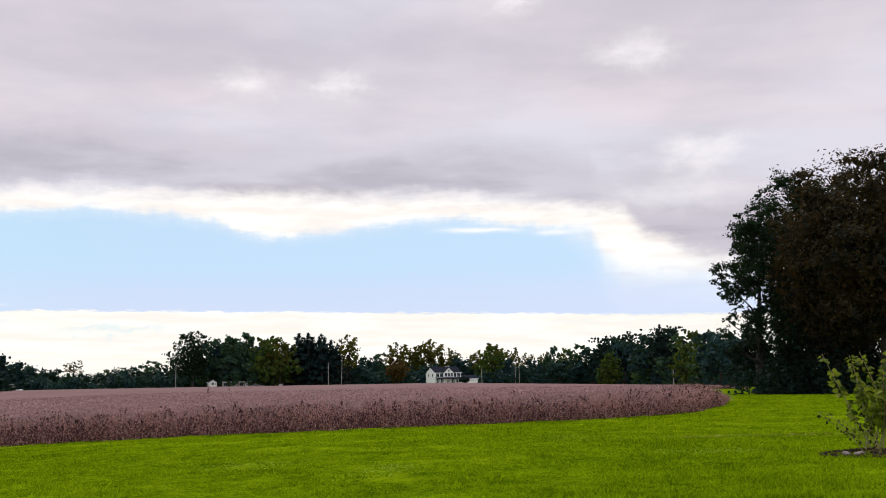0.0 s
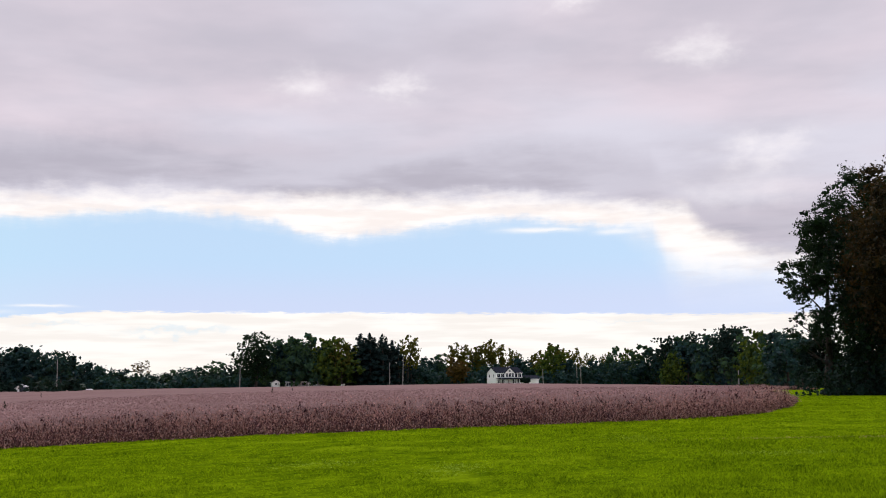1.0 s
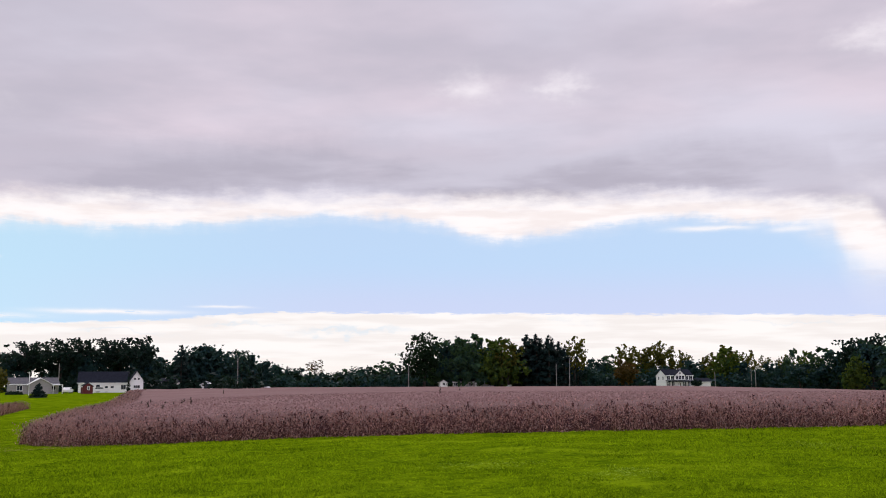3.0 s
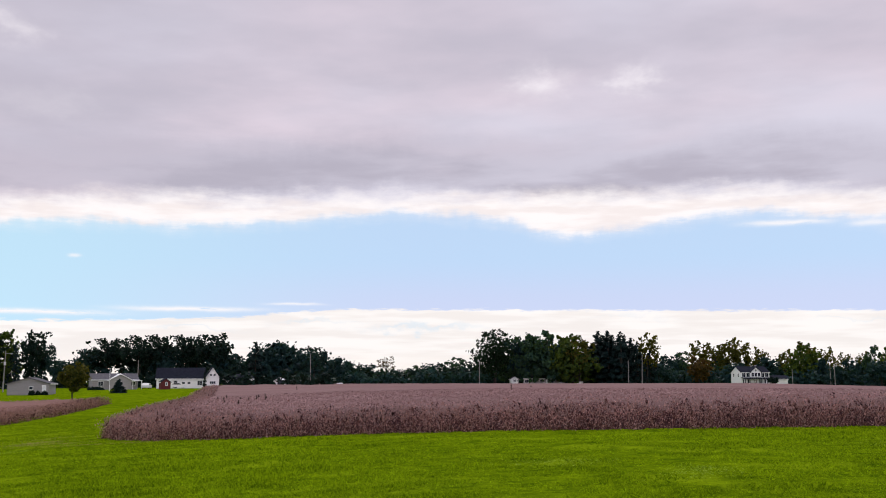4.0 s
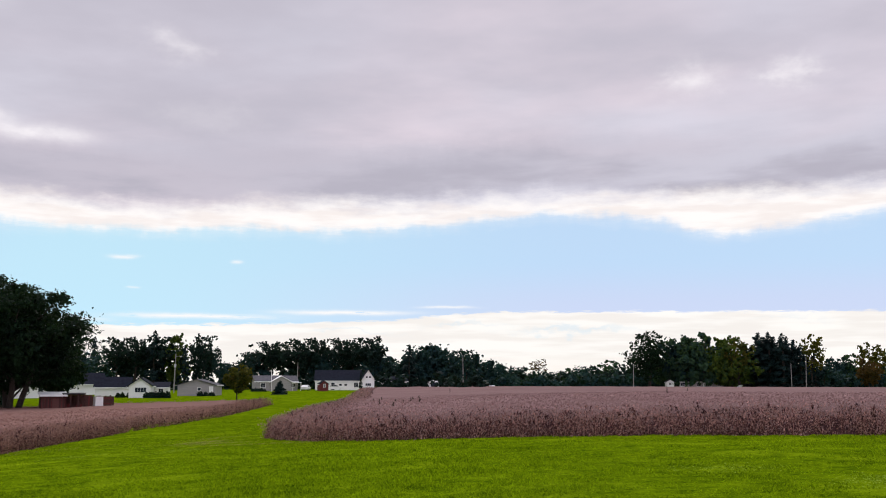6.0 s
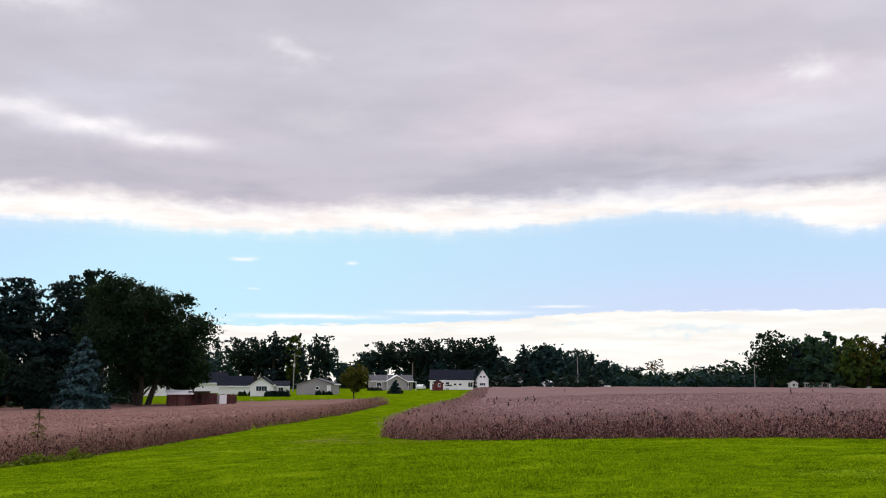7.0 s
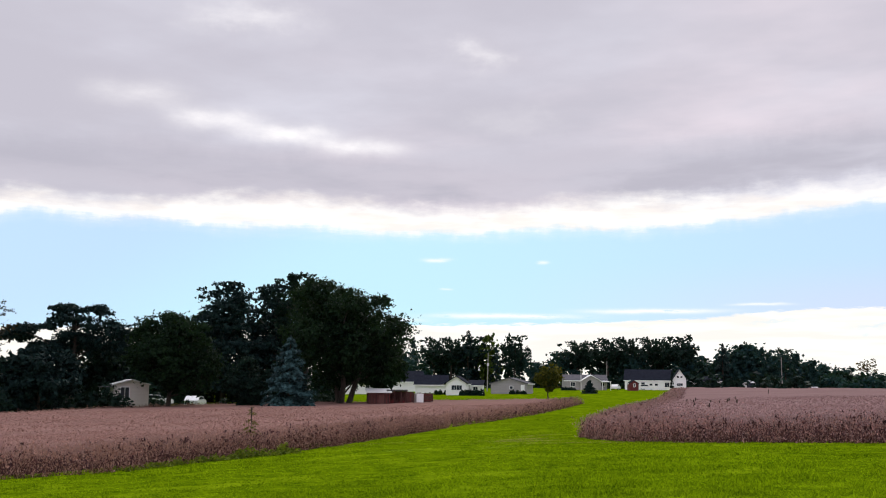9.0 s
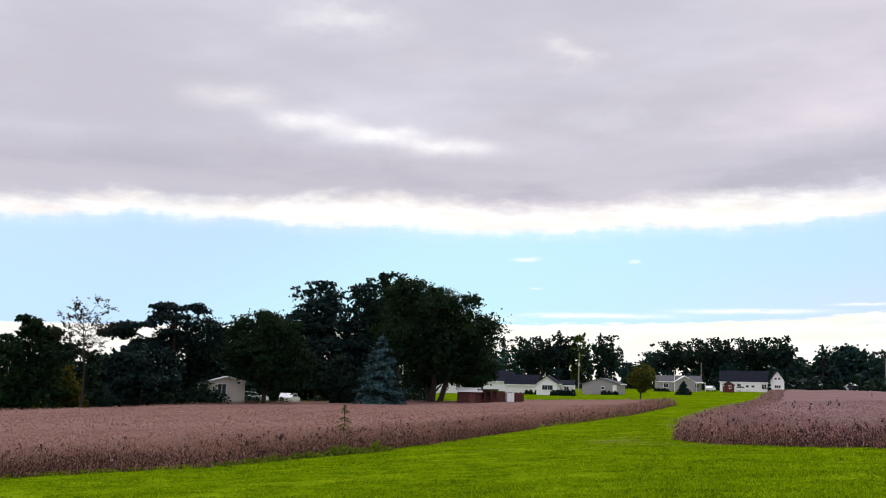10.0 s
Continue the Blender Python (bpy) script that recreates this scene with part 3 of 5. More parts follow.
EAST_FIELD = [(-25.6, 36.0), (-24.0, 33.2), (-21.6, 30.9), (-19.0, 29.2), (-16.0, 28.0), (-8.6, 28.0), (-3.0, 28.7), (2.0, 30.8), (5.7, 33.0), (9.2, 37.4), (13.0, 47.2), (16.4, 58.4), (17.6, 66),
              (19.0, 74), (25, 98), (36, 140), (47.6, 184), (62, 221), (81, 268), (100, 330), (95, 385), (-210, 385), (-180, 315), (-149, 256), (-121, 206), (-63.4, 103.6), (-43.5, 66.0)]
WEST_FIELD = [(-27.3, 11.8), (-26.4, 14.6), (-28.2, 19.6), (-31.6, 27.5), (-42.3, 45.9), (-53.7, 69.0), (-77, 110), (-84, 100), (-90, 90), (-95, 80), (-103, 64), (-97, 50), (-92, 39), (-88, 25), (-85, -5), (-60, -20), (-32, -15)]


def edge_distance(poly, x, y):
    """Metres inside the outline (negative outside)."""
    best, inside = np.full(x.shape, 1e9), np.zeros(x.shape, bool)
    for (x0, y0), (x1, y1) in zip(poly, poly[1:] + poly[:1]):
        ex, ey = x1 - x0, y1 - y0
        t = np.clip(((x - x0) * ex + (y - y0) * ey) / (ex * ex + ey * ey), 0, 1)
        best = np.minimum(best, np.hypot(x - x0 - t * ex, y - y0 - t * ey))
        hit = ((y0 > y) != (y1 > y)) & (x < (x1 - x0) * (y - y0) / (y1 - y0 + 1e-12) + x0)
        inside ^= hit
    return np.where(inside, best, -best)


def crop_height(x, y):
    """Height of the standing crop: uneven, and thin towards the field's eastern corner."""
    swell = 0.05 * np.sin(x * 0.31 + 2) * np.sin(y * 0.23) + 0.03 * np.sin(x * 0.9 + y * 0.6)
    k = np.clip((np.hypot(x - 17.2, y - 62.5) - 4) / 15, 0, 1)
    return (0.76 + swell) * (0.38 + 0.62 * k * k * (3 - 2 * k))


def crop_field(name, label, poly, b0, b1, r0, r1, seed, body=CROP, tips=CROPTOP, sheet=CANOPY):
    rng = np.random.default_rng(seed)
    root = thing(name, label, "crop field", Matrix.Identity(4), kind="stuff")
    # the closed canopy behind the standing front rows
    rr, bb = np.geomspace(r0, r1, 190), np.radians(np.linspace(b0, b1, 250))
    r, b = np.meshgrid(rr, bb, indexing="ij")
    x, y = -np.sin(b) * r, np.cos(b) * r
    e = edge_distance(poly, x, y)
    lift = np.clip((e - 2.5) / 1.0, 0, 1) * (crop_height(x, y) - 0.02)
    z = ground(x, y) + lift + np.where(e > 3.6, rng.normal(size=x.shape) * 0.02, 0)
    v = np.stack([x, y, z], -1).reshape(-1, 3)
    i, j = np.meshgrid(np.arange(len(rr) - 1), np.arange(len(bb) - 1), indexing="ij")
    n = len(bb)
    f = np.stack([i * n + j, i * n + j + 1, (i + 1) * n + j + 1, (i + 1) * n + j], -1).reshape(-1, 4)
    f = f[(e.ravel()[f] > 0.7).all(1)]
    # outside the inner canopy the sheet takes the litter colour with its painted shade
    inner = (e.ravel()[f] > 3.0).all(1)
    under(new("canopy", mesh_from("canopy", v, f, [SOIL_SHADE, sheet], inner.astype(int))), root)
    # plants: whole along the edge that faces the lawn, tips only beyond it
    vs, fs, mats, n = [], [], [], 0
    zones = ((r0, 62, 0.15, 2, 24, 1.0, True), (62, 130, 0.30, 2, 16, 1.5, True), (r0, 48, 0.25, 0, 10, 0.45, False), (130, 330, 0.9, 2, 16, 3.0, True), (48, 100, 0.44, 0, 7, 1.0, False))
    for lo, hi, pitch, stems, pods, fat, rim in zones:
        if lo > r1:
            continue
        span = np.radians(b1 - b0)
        count = int(span / 2 * (hi * hi - lo * lo) / pitch ** 2)
        rad = np.sqrt(rng.uniform(lo * lo, hi * hi, count))
        ang = np.radians(b0) + rng.uniform(0, span, count)
        x, y = -np.sin(ang) * rad, np.cos(ang) * rad
        ragged = 0.35 * np.sin(x * 1.7) * np.sin(y * 1.3 + 1) + 0.15 * rng.normal(size=count)
        e = edge_distance(poly, x, y)
        keep = (e > np.maximum(0.05, 0.12 + ragged * 0.5)) & (e < 3.7) if rim else e > 3.0
        if rim:
            keep &= rng.uniform(size=count) < np.interp(e, [0, 0.6, 1.2, 3.7], [1, 0.85, 0.5, 0.28] if lo == r0 else [1, 0.8, 0.7, 0.4])
        x, y, e = x[keep], y[keep], e[keep]
        g = ground(x, y)
        m = len(x)
        top = crop_height(x, y)
        patch = 0.5 + 0.5 * np.sin(x * 0.8 + 2 * np.sin(y * 0.7 + x * 0.3))
        if not rim:
            for _ in range(pods):
                c = np.stack([x + rng.normal(size=m) * pitch * 0.5, y + rng.normal(size=m) * pitch * 0.5, g + top + rng.normal(size=m) * 0.02 + np.abs(rng.normal(size=m)) * 0.04], 1)
                q, f = cards(c, rng.uniform(0.025, 0.07, m) * fat ** 0.85, rng, 0.75, 0.4, True, 0.4 if lo == r0 else 0.14)
                shade = rng.uniform(size=m)
                near = np.interp(e, [3.0, 9.0], [0.06, 0.004])
                vs.append(q), fs.append(f + n), mats.append(np.where(shade < near, 1, np.where(shade < near * 2.5, 0, 2)))
                n += 3 * m
            continue
        base = np.stack([x, y, g], 1)
        tall = top * (1.06 + rng.normal(size=m) * 0.09) * np.interp(e, [0, 0.5, 1.2, 2.2], [0.82, 0.98, 1.02, 0.97])
        low = np.interp(e, [0, 0.8, 1.8, 3.7], [0.02, 0.08, 0.4, 0.72])
        for s in range(stems):
            lean = rng.normal(size=(m, 2)) * 0.17
            t = tall * rng.uniform(0.8, 1.08, m)
            tip = base + np.stack([lean[:, 0], lean[:, 1], t], 1)
            th = rng.uniform(0, np.pi, m)
            wv = np.stack([np.cos(th), np.sin(th), 0 * th], 1) * (0.0035 * fat)
            q = np.stack([base - wv * 1.4, base + wv * 1.4, tip], 1).reshape(-1, 3)
            vs.append(q), fs.append(np.arange(3 * m).reshape(m, 3) + n), mats.append((rng.uniform(size=m) < 0.75).astype(int))
            n += 3 * m
            for _ in range(pods // stems):
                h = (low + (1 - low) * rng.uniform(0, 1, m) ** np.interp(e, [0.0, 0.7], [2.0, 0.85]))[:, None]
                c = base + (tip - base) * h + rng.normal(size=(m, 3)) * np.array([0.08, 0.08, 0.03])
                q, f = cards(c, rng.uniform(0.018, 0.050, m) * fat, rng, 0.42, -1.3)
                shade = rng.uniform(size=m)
                # more dark pods towards the foot, which puts the rows' shade into the colour
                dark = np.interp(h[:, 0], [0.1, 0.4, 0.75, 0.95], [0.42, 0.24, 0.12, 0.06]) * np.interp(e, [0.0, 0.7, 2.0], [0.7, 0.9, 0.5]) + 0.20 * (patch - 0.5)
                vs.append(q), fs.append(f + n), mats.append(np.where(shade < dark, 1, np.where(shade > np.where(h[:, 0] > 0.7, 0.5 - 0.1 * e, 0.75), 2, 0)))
                n += 3 * m
        # pods and dry leaves low on the outermost plants, darkened to paint foot shade
        out = e < 0.9
        k = int(out.sum())
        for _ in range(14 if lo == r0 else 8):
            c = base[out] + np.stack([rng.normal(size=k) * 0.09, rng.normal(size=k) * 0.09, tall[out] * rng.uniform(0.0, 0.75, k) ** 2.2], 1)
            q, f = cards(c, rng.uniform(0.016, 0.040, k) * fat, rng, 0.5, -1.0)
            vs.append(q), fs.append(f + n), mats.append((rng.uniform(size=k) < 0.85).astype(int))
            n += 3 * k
        # dark seed clusters that stand out of the rows here and there
        some = rng.uniform(size=m) < np.where(patch > 0.6, 0.24, 0.11) * np.interp(e, [1.2, 3.6], [1.0, 0.12])
        k = int(some.sum())
        spot_height = rng.uniform(0.38, 0.99, k) ** 0.8
        for _ in range(4):
            c = base[some] + np.stack([rng.normal(size=k) * 0.025, rng.normal(size=k) * 0.025, tall[some] * (spot_height + rng.normal(size=k) * 0.05)], 1)
            q, f = cards(c, rng.uniform(0.040, 0.085, k) * fat ** 0.6, rng, 0.42, -1.8)
            vs.append(q), fs.append(f + n), mats.append(np.ones(k, int))
            n += 3 * k
    under(new("plants", mesh_from("plants", np.concatenate(vs), np.concatenate(fs), [body, POD_SHADE, tips], np.concatenate(mats))), root)
    return root


crop_field("soybean_field", "broad field of ripe pinkish-brown soybeans beside the lawn", EAST_FIELD, -22, 37, 26, 395, 11)
crop_field("soybean_field", "field of ripe brown soybeans behind a mown lane", WEST_FIELD, 33, 76, 25, 128, 12, REDCROP, REDTIPS, REDCANOPY)


def lawn_tufts():
    rng = np.random.default_rng(5)
    count = 155000
    rad = 11.5 * (80.0 / 11.5) ** (rng.uniform(0, 1, count) ** 1.25)
    ang = np.radians(rng.uniform(-27, 75, count))
    x, y = -np.sin(ang) * rad, np.cos(ang) * rad
    clump = np.sin(x * 2.3 + 1.7 * np.sin(y * 1.1)) * np.sin(y * 1.9 + 1.3 * np.sin(x * 0.8)) + 0.6 * np.sin(x * 0.37 + 1.1 * np.sin(y * 0.29)) + rng.normal(size=count) * 0.45
    keep = (edge_distance(EAST_FIELD, x, y) < 0.25) & (edge_distance(WEST_FIELD, x, y) < 0.25) & (clump > -1.15)
    x, y, rad, clump = x[keep], y[keep], rad[keep], clump[keep]
    m = len(x)
    base = np.stack([x, y, ground(x, y) - 0.005], 1)
    tall = np.interp(clump, [-1.15, 0.2, 1.6], [0.014, 0.034, 0.068])
    vs, fs, n = [], [], 0
    for _ in range(3):
        th = rng.uniform(0, np.pi, m)
        wv = np.stack([np.cos(th), np.sin(th), 0 * th], 1) * (0.006 + 0.00050 * rad)[:, None]
        off = rng.normal(size=(m, 3)) * np.array([0.035, 0.035, 0])
        tip = base + off + np.stack([rng.normal(size=m) * 0.03, rng.normal(size=m) * 0.03, tall * rng.uniform(0.6, 1.25, m)], 1)
        q = np.stack([base + off - wv, base + off + wv, tip], 1).reshape(-1, 3)
        vs.append(q), fs.append(np.arange(3 * m).reshape(m, 3) + n)
        n += 3 * m
    tagged(new("grass", mesh_from("grass", np.concatenate(vs), np.concatenate(fs), BLADE)), "short mown grass blades of the lawn", "grass", kind="stuff")


lawn_tufts()


# ---------------------------------------------------------------- woods
def hedge_mass(name, label, rows, leaf, density, mat, seed, category="bushes"):
    """Tangled growth along a line: rows of (bearing, distance, height, half-width)."""
    rng = np.random.default_rng(seed)
    pts, outs = [], []
    for b, d, h, w in rows:
        x, y, z = spot_at(b, d)
        k = int(density * w * h)
        for _ in range(3):
            cx, cy = x + rng.normal() * w * 0.5, y + rng.normal() * w * 0.4
            hh = h * rng.uniform(0.65, 1.05)
            q = rng.normal(size=(k, 3))
            q /= np.linalg.norm(q, axis=1)[:, None]
            q *= rng.uniform(0.5, 1.08, k)[:, None]
            q[:, 2] = np.abs(q[:, 2])
            outs.append(q * 0.9)
            pts.append(np.array([cx, cy, z]) + q * np.array([w * 0.7, w * 0.6, hh]))
    p = np.concatenate(pts)
    v, f = sprays(p, np.concatenate(outs), rng.uniform(0.6, 1.2, len(p)) * leaf * 1.12, rng)
    return tagged(new(name, mesh_from(name, v, f, mat)), label, category, kind="stuff")


def far_woods():
    rng = np.random.default_rng(21)
    rows = []
    for b in np.arange(-20, 27.5, 0.45):
        d = 500 + rng.uniform(-20, 40)
        h = np.interp(b, [-20, -14, -9, -4, 0, 6, 14, 16, 20, 24, 27], [13, 13, 14, 11, 11, 12, 12, 10, 9, 9, 10]) * rng.uniform(0.75, 1.1)
        rows.append((b, d, h, 5.0))
    hedge_mass("distant_woods", "dark band of woods along the far side of the field", rows, 1.2, 2.4, LEAF_BLUE, 22, "woods")
    rows = []
    for b in np.arange(-15, 26, 0.45):
        rows.append((b, 432 + rng.uniform(-6, 10), rng.uniform(3.5, 8.0), 3.6))
    hedge_mass("distant_bushes", "dark bushes below the far tree line", rows, 0.8, 3.0, LEAF_DEEP_HAZED, 23)
    rows = [(b, 300 + rng.uniform(-10, 25), rng.uniform(3.5, 7), 3.6) for b in np.arange(24, 46, 0.75)]
    hedge_mass("village_bushes", "dark bushes behind the village houses", rows, 0.7, 3.2, LEAF_BLUE, 24)
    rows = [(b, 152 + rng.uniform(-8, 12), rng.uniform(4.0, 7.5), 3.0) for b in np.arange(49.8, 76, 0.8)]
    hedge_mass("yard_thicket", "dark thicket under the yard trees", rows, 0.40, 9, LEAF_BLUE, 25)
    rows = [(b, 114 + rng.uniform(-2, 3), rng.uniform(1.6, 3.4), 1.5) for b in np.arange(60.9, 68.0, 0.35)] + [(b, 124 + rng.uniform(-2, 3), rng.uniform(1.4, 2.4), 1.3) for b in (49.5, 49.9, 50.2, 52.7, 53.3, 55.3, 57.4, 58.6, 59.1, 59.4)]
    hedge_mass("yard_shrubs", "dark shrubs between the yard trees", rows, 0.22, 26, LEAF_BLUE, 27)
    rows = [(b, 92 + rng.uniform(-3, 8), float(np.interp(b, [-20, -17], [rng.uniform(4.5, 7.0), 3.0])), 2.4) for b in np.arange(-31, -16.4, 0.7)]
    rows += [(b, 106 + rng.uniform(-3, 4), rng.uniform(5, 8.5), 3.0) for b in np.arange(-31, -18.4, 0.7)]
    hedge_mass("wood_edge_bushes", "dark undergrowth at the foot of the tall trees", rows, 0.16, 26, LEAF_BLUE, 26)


far_woods()

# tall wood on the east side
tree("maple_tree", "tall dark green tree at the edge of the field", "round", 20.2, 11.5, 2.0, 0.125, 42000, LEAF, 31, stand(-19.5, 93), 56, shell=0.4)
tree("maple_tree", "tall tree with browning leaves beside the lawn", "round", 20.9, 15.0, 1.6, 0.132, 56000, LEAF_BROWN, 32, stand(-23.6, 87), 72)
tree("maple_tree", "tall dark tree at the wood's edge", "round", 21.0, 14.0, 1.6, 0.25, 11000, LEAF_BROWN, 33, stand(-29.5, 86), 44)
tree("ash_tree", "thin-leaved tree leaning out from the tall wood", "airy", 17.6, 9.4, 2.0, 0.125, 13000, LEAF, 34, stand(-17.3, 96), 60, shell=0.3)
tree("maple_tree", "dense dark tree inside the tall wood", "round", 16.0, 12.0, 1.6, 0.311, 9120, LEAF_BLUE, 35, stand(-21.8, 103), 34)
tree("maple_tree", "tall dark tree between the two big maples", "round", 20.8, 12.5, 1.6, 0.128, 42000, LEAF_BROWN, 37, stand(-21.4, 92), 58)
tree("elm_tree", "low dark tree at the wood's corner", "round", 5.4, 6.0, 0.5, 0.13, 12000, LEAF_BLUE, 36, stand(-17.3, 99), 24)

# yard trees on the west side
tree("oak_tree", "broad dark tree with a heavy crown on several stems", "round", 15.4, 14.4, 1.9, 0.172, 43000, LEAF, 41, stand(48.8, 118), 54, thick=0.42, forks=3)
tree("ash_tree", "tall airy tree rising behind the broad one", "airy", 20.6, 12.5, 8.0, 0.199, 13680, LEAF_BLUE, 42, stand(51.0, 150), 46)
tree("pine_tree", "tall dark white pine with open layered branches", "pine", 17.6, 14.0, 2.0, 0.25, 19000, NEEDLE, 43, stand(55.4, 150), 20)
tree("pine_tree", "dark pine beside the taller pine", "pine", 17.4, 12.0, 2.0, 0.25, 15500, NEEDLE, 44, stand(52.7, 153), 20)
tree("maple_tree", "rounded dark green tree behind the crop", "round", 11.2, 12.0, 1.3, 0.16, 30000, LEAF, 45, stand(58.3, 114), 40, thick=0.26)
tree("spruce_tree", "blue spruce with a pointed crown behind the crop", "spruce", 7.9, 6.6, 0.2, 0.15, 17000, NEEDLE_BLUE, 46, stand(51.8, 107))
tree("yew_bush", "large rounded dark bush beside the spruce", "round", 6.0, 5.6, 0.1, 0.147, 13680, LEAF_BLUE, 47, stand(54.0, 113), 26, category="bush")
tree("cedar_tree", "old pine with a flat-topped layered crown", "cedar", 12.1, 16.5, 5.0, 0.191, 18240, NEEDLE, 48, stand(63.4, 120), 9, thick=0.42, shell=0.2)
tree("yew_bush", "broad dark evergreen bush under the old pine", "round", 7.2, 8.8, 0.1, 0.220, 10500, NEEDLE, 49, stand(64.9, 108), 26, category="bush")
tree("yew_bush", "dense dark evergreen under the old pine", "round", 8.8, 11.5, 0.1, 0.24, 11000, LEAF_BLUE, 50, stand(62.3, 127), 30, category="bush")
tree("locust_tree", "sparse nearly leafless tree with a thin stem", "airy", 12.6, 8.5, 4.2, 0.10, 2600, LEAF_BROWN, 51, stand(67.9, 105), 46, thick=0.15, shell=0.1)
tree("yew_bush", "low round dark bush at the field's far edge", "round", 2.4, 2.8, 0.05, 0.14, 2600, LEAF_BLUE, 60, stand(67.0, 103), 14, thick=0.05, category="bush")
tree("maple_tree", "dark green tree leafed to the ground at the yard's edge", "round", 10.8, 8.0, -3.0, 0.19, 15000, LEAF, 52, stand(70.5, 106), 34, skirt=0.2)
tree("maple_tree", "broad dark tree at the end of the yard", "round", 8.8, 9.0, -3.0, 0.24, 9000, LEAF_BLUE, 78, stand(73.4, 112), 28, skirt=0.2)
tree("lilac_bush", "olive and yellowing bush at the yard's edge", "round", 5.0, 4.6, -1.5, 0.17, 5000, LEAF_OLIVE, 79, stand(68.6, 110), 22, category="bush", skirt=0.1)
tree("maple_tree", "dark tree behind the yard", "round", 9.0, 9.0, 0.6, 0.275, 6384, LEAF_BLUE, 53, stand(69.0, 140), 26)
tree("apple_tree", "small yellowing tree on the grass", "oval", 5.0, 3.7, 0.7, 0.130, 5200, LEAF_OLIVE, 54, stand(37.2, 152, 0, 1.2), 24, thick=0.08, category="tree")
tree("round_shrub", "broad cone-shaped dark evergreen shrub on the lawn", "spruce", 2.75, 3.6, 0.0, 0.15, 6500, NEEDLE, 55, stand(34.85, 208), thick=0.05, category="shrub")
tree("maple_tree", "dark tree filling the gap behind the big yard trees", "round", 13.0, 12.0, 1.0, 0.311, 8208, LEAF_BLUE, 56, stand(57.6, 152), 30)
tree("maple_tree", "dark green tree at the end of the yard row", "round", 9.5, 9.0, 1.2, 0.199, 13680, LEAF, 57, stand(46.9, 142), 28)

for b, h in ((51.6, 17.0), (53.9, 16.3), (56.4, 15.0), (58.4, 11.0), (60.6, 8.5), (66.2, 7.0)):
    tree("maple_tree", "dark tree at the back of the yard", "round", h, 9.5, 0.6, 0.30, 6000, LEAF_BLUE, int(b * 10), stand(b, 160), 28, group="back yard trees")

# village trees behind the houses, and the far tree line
SPECIES = [tree("maple_tree", "dark rounded tree in the far tree line", "round", 20, 17, -4.0, 0.50, 2500, LEAF_HAZED, 61, stand(12.9, 404, 0, 1.05), 30, group="far tree line", slim=0.9, skirt=1.3),
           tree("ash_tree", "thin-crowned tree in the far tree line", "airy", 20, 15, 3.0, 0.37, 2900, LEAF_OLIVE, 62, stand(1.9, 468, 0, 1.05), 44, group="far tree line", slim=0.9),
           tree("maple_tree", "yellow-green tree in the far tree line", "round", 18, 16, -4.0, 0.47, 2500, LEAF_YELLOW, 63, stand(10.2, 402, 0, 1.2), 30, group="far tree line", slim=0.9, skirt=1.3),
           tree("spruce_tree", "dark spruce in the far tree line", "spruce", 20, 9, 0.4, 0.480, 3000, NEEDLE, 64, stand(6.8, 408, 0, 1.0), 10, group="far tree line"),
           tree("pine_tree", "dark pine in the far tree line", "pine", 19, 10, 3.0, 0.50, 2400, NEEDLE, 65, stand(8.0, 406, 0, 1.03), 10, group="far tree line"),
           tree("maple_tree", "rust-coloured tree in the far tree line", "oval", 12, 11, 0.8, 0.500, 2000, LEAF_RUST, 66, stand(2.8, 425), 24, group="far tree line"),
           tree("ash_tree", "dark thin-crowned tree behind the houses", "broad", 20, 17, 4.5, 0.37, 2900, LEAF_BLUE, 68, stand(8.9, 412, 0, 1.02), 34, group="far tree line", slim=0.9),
           tree("maple_tree", "deep green tree in the far tree line", "round", 18, 18, -4.0, 0.50, 2400, LEAF_DEEP_HAZED, 67, stand(11.7, 408, 0, 1.12), 30, group="far tree line", slim=0.9, skirt=1.3)]
tree("ash_tree", "large open-crowned tree at the end of the far clump", "broad", 24.5, 19.0, 1.0, 0.36, 6000, LEAF, 69, stand(14.1, 393), 40, shell=0.3, slim=0.9)
tree("ash_tree", "open-crowned tree inside the far clump", "airy", 21.5, 14.0, 3.5, 0.36, 2400, LEAF_OLIVE, 70, stand(9.3, 396), 40, shell=0.3, slim=0.9)
tree("ash_tree", "sparse browning tree thin with leaf in the far tree line", "airy", 17.0, 15.0, 5.0, 0.30, 900, LEAF_RUST, 77, stand(20.3, 540), 44, shell=0.3, slim=0.9)
R, A, Y, S, P, O, V, D = range(8)
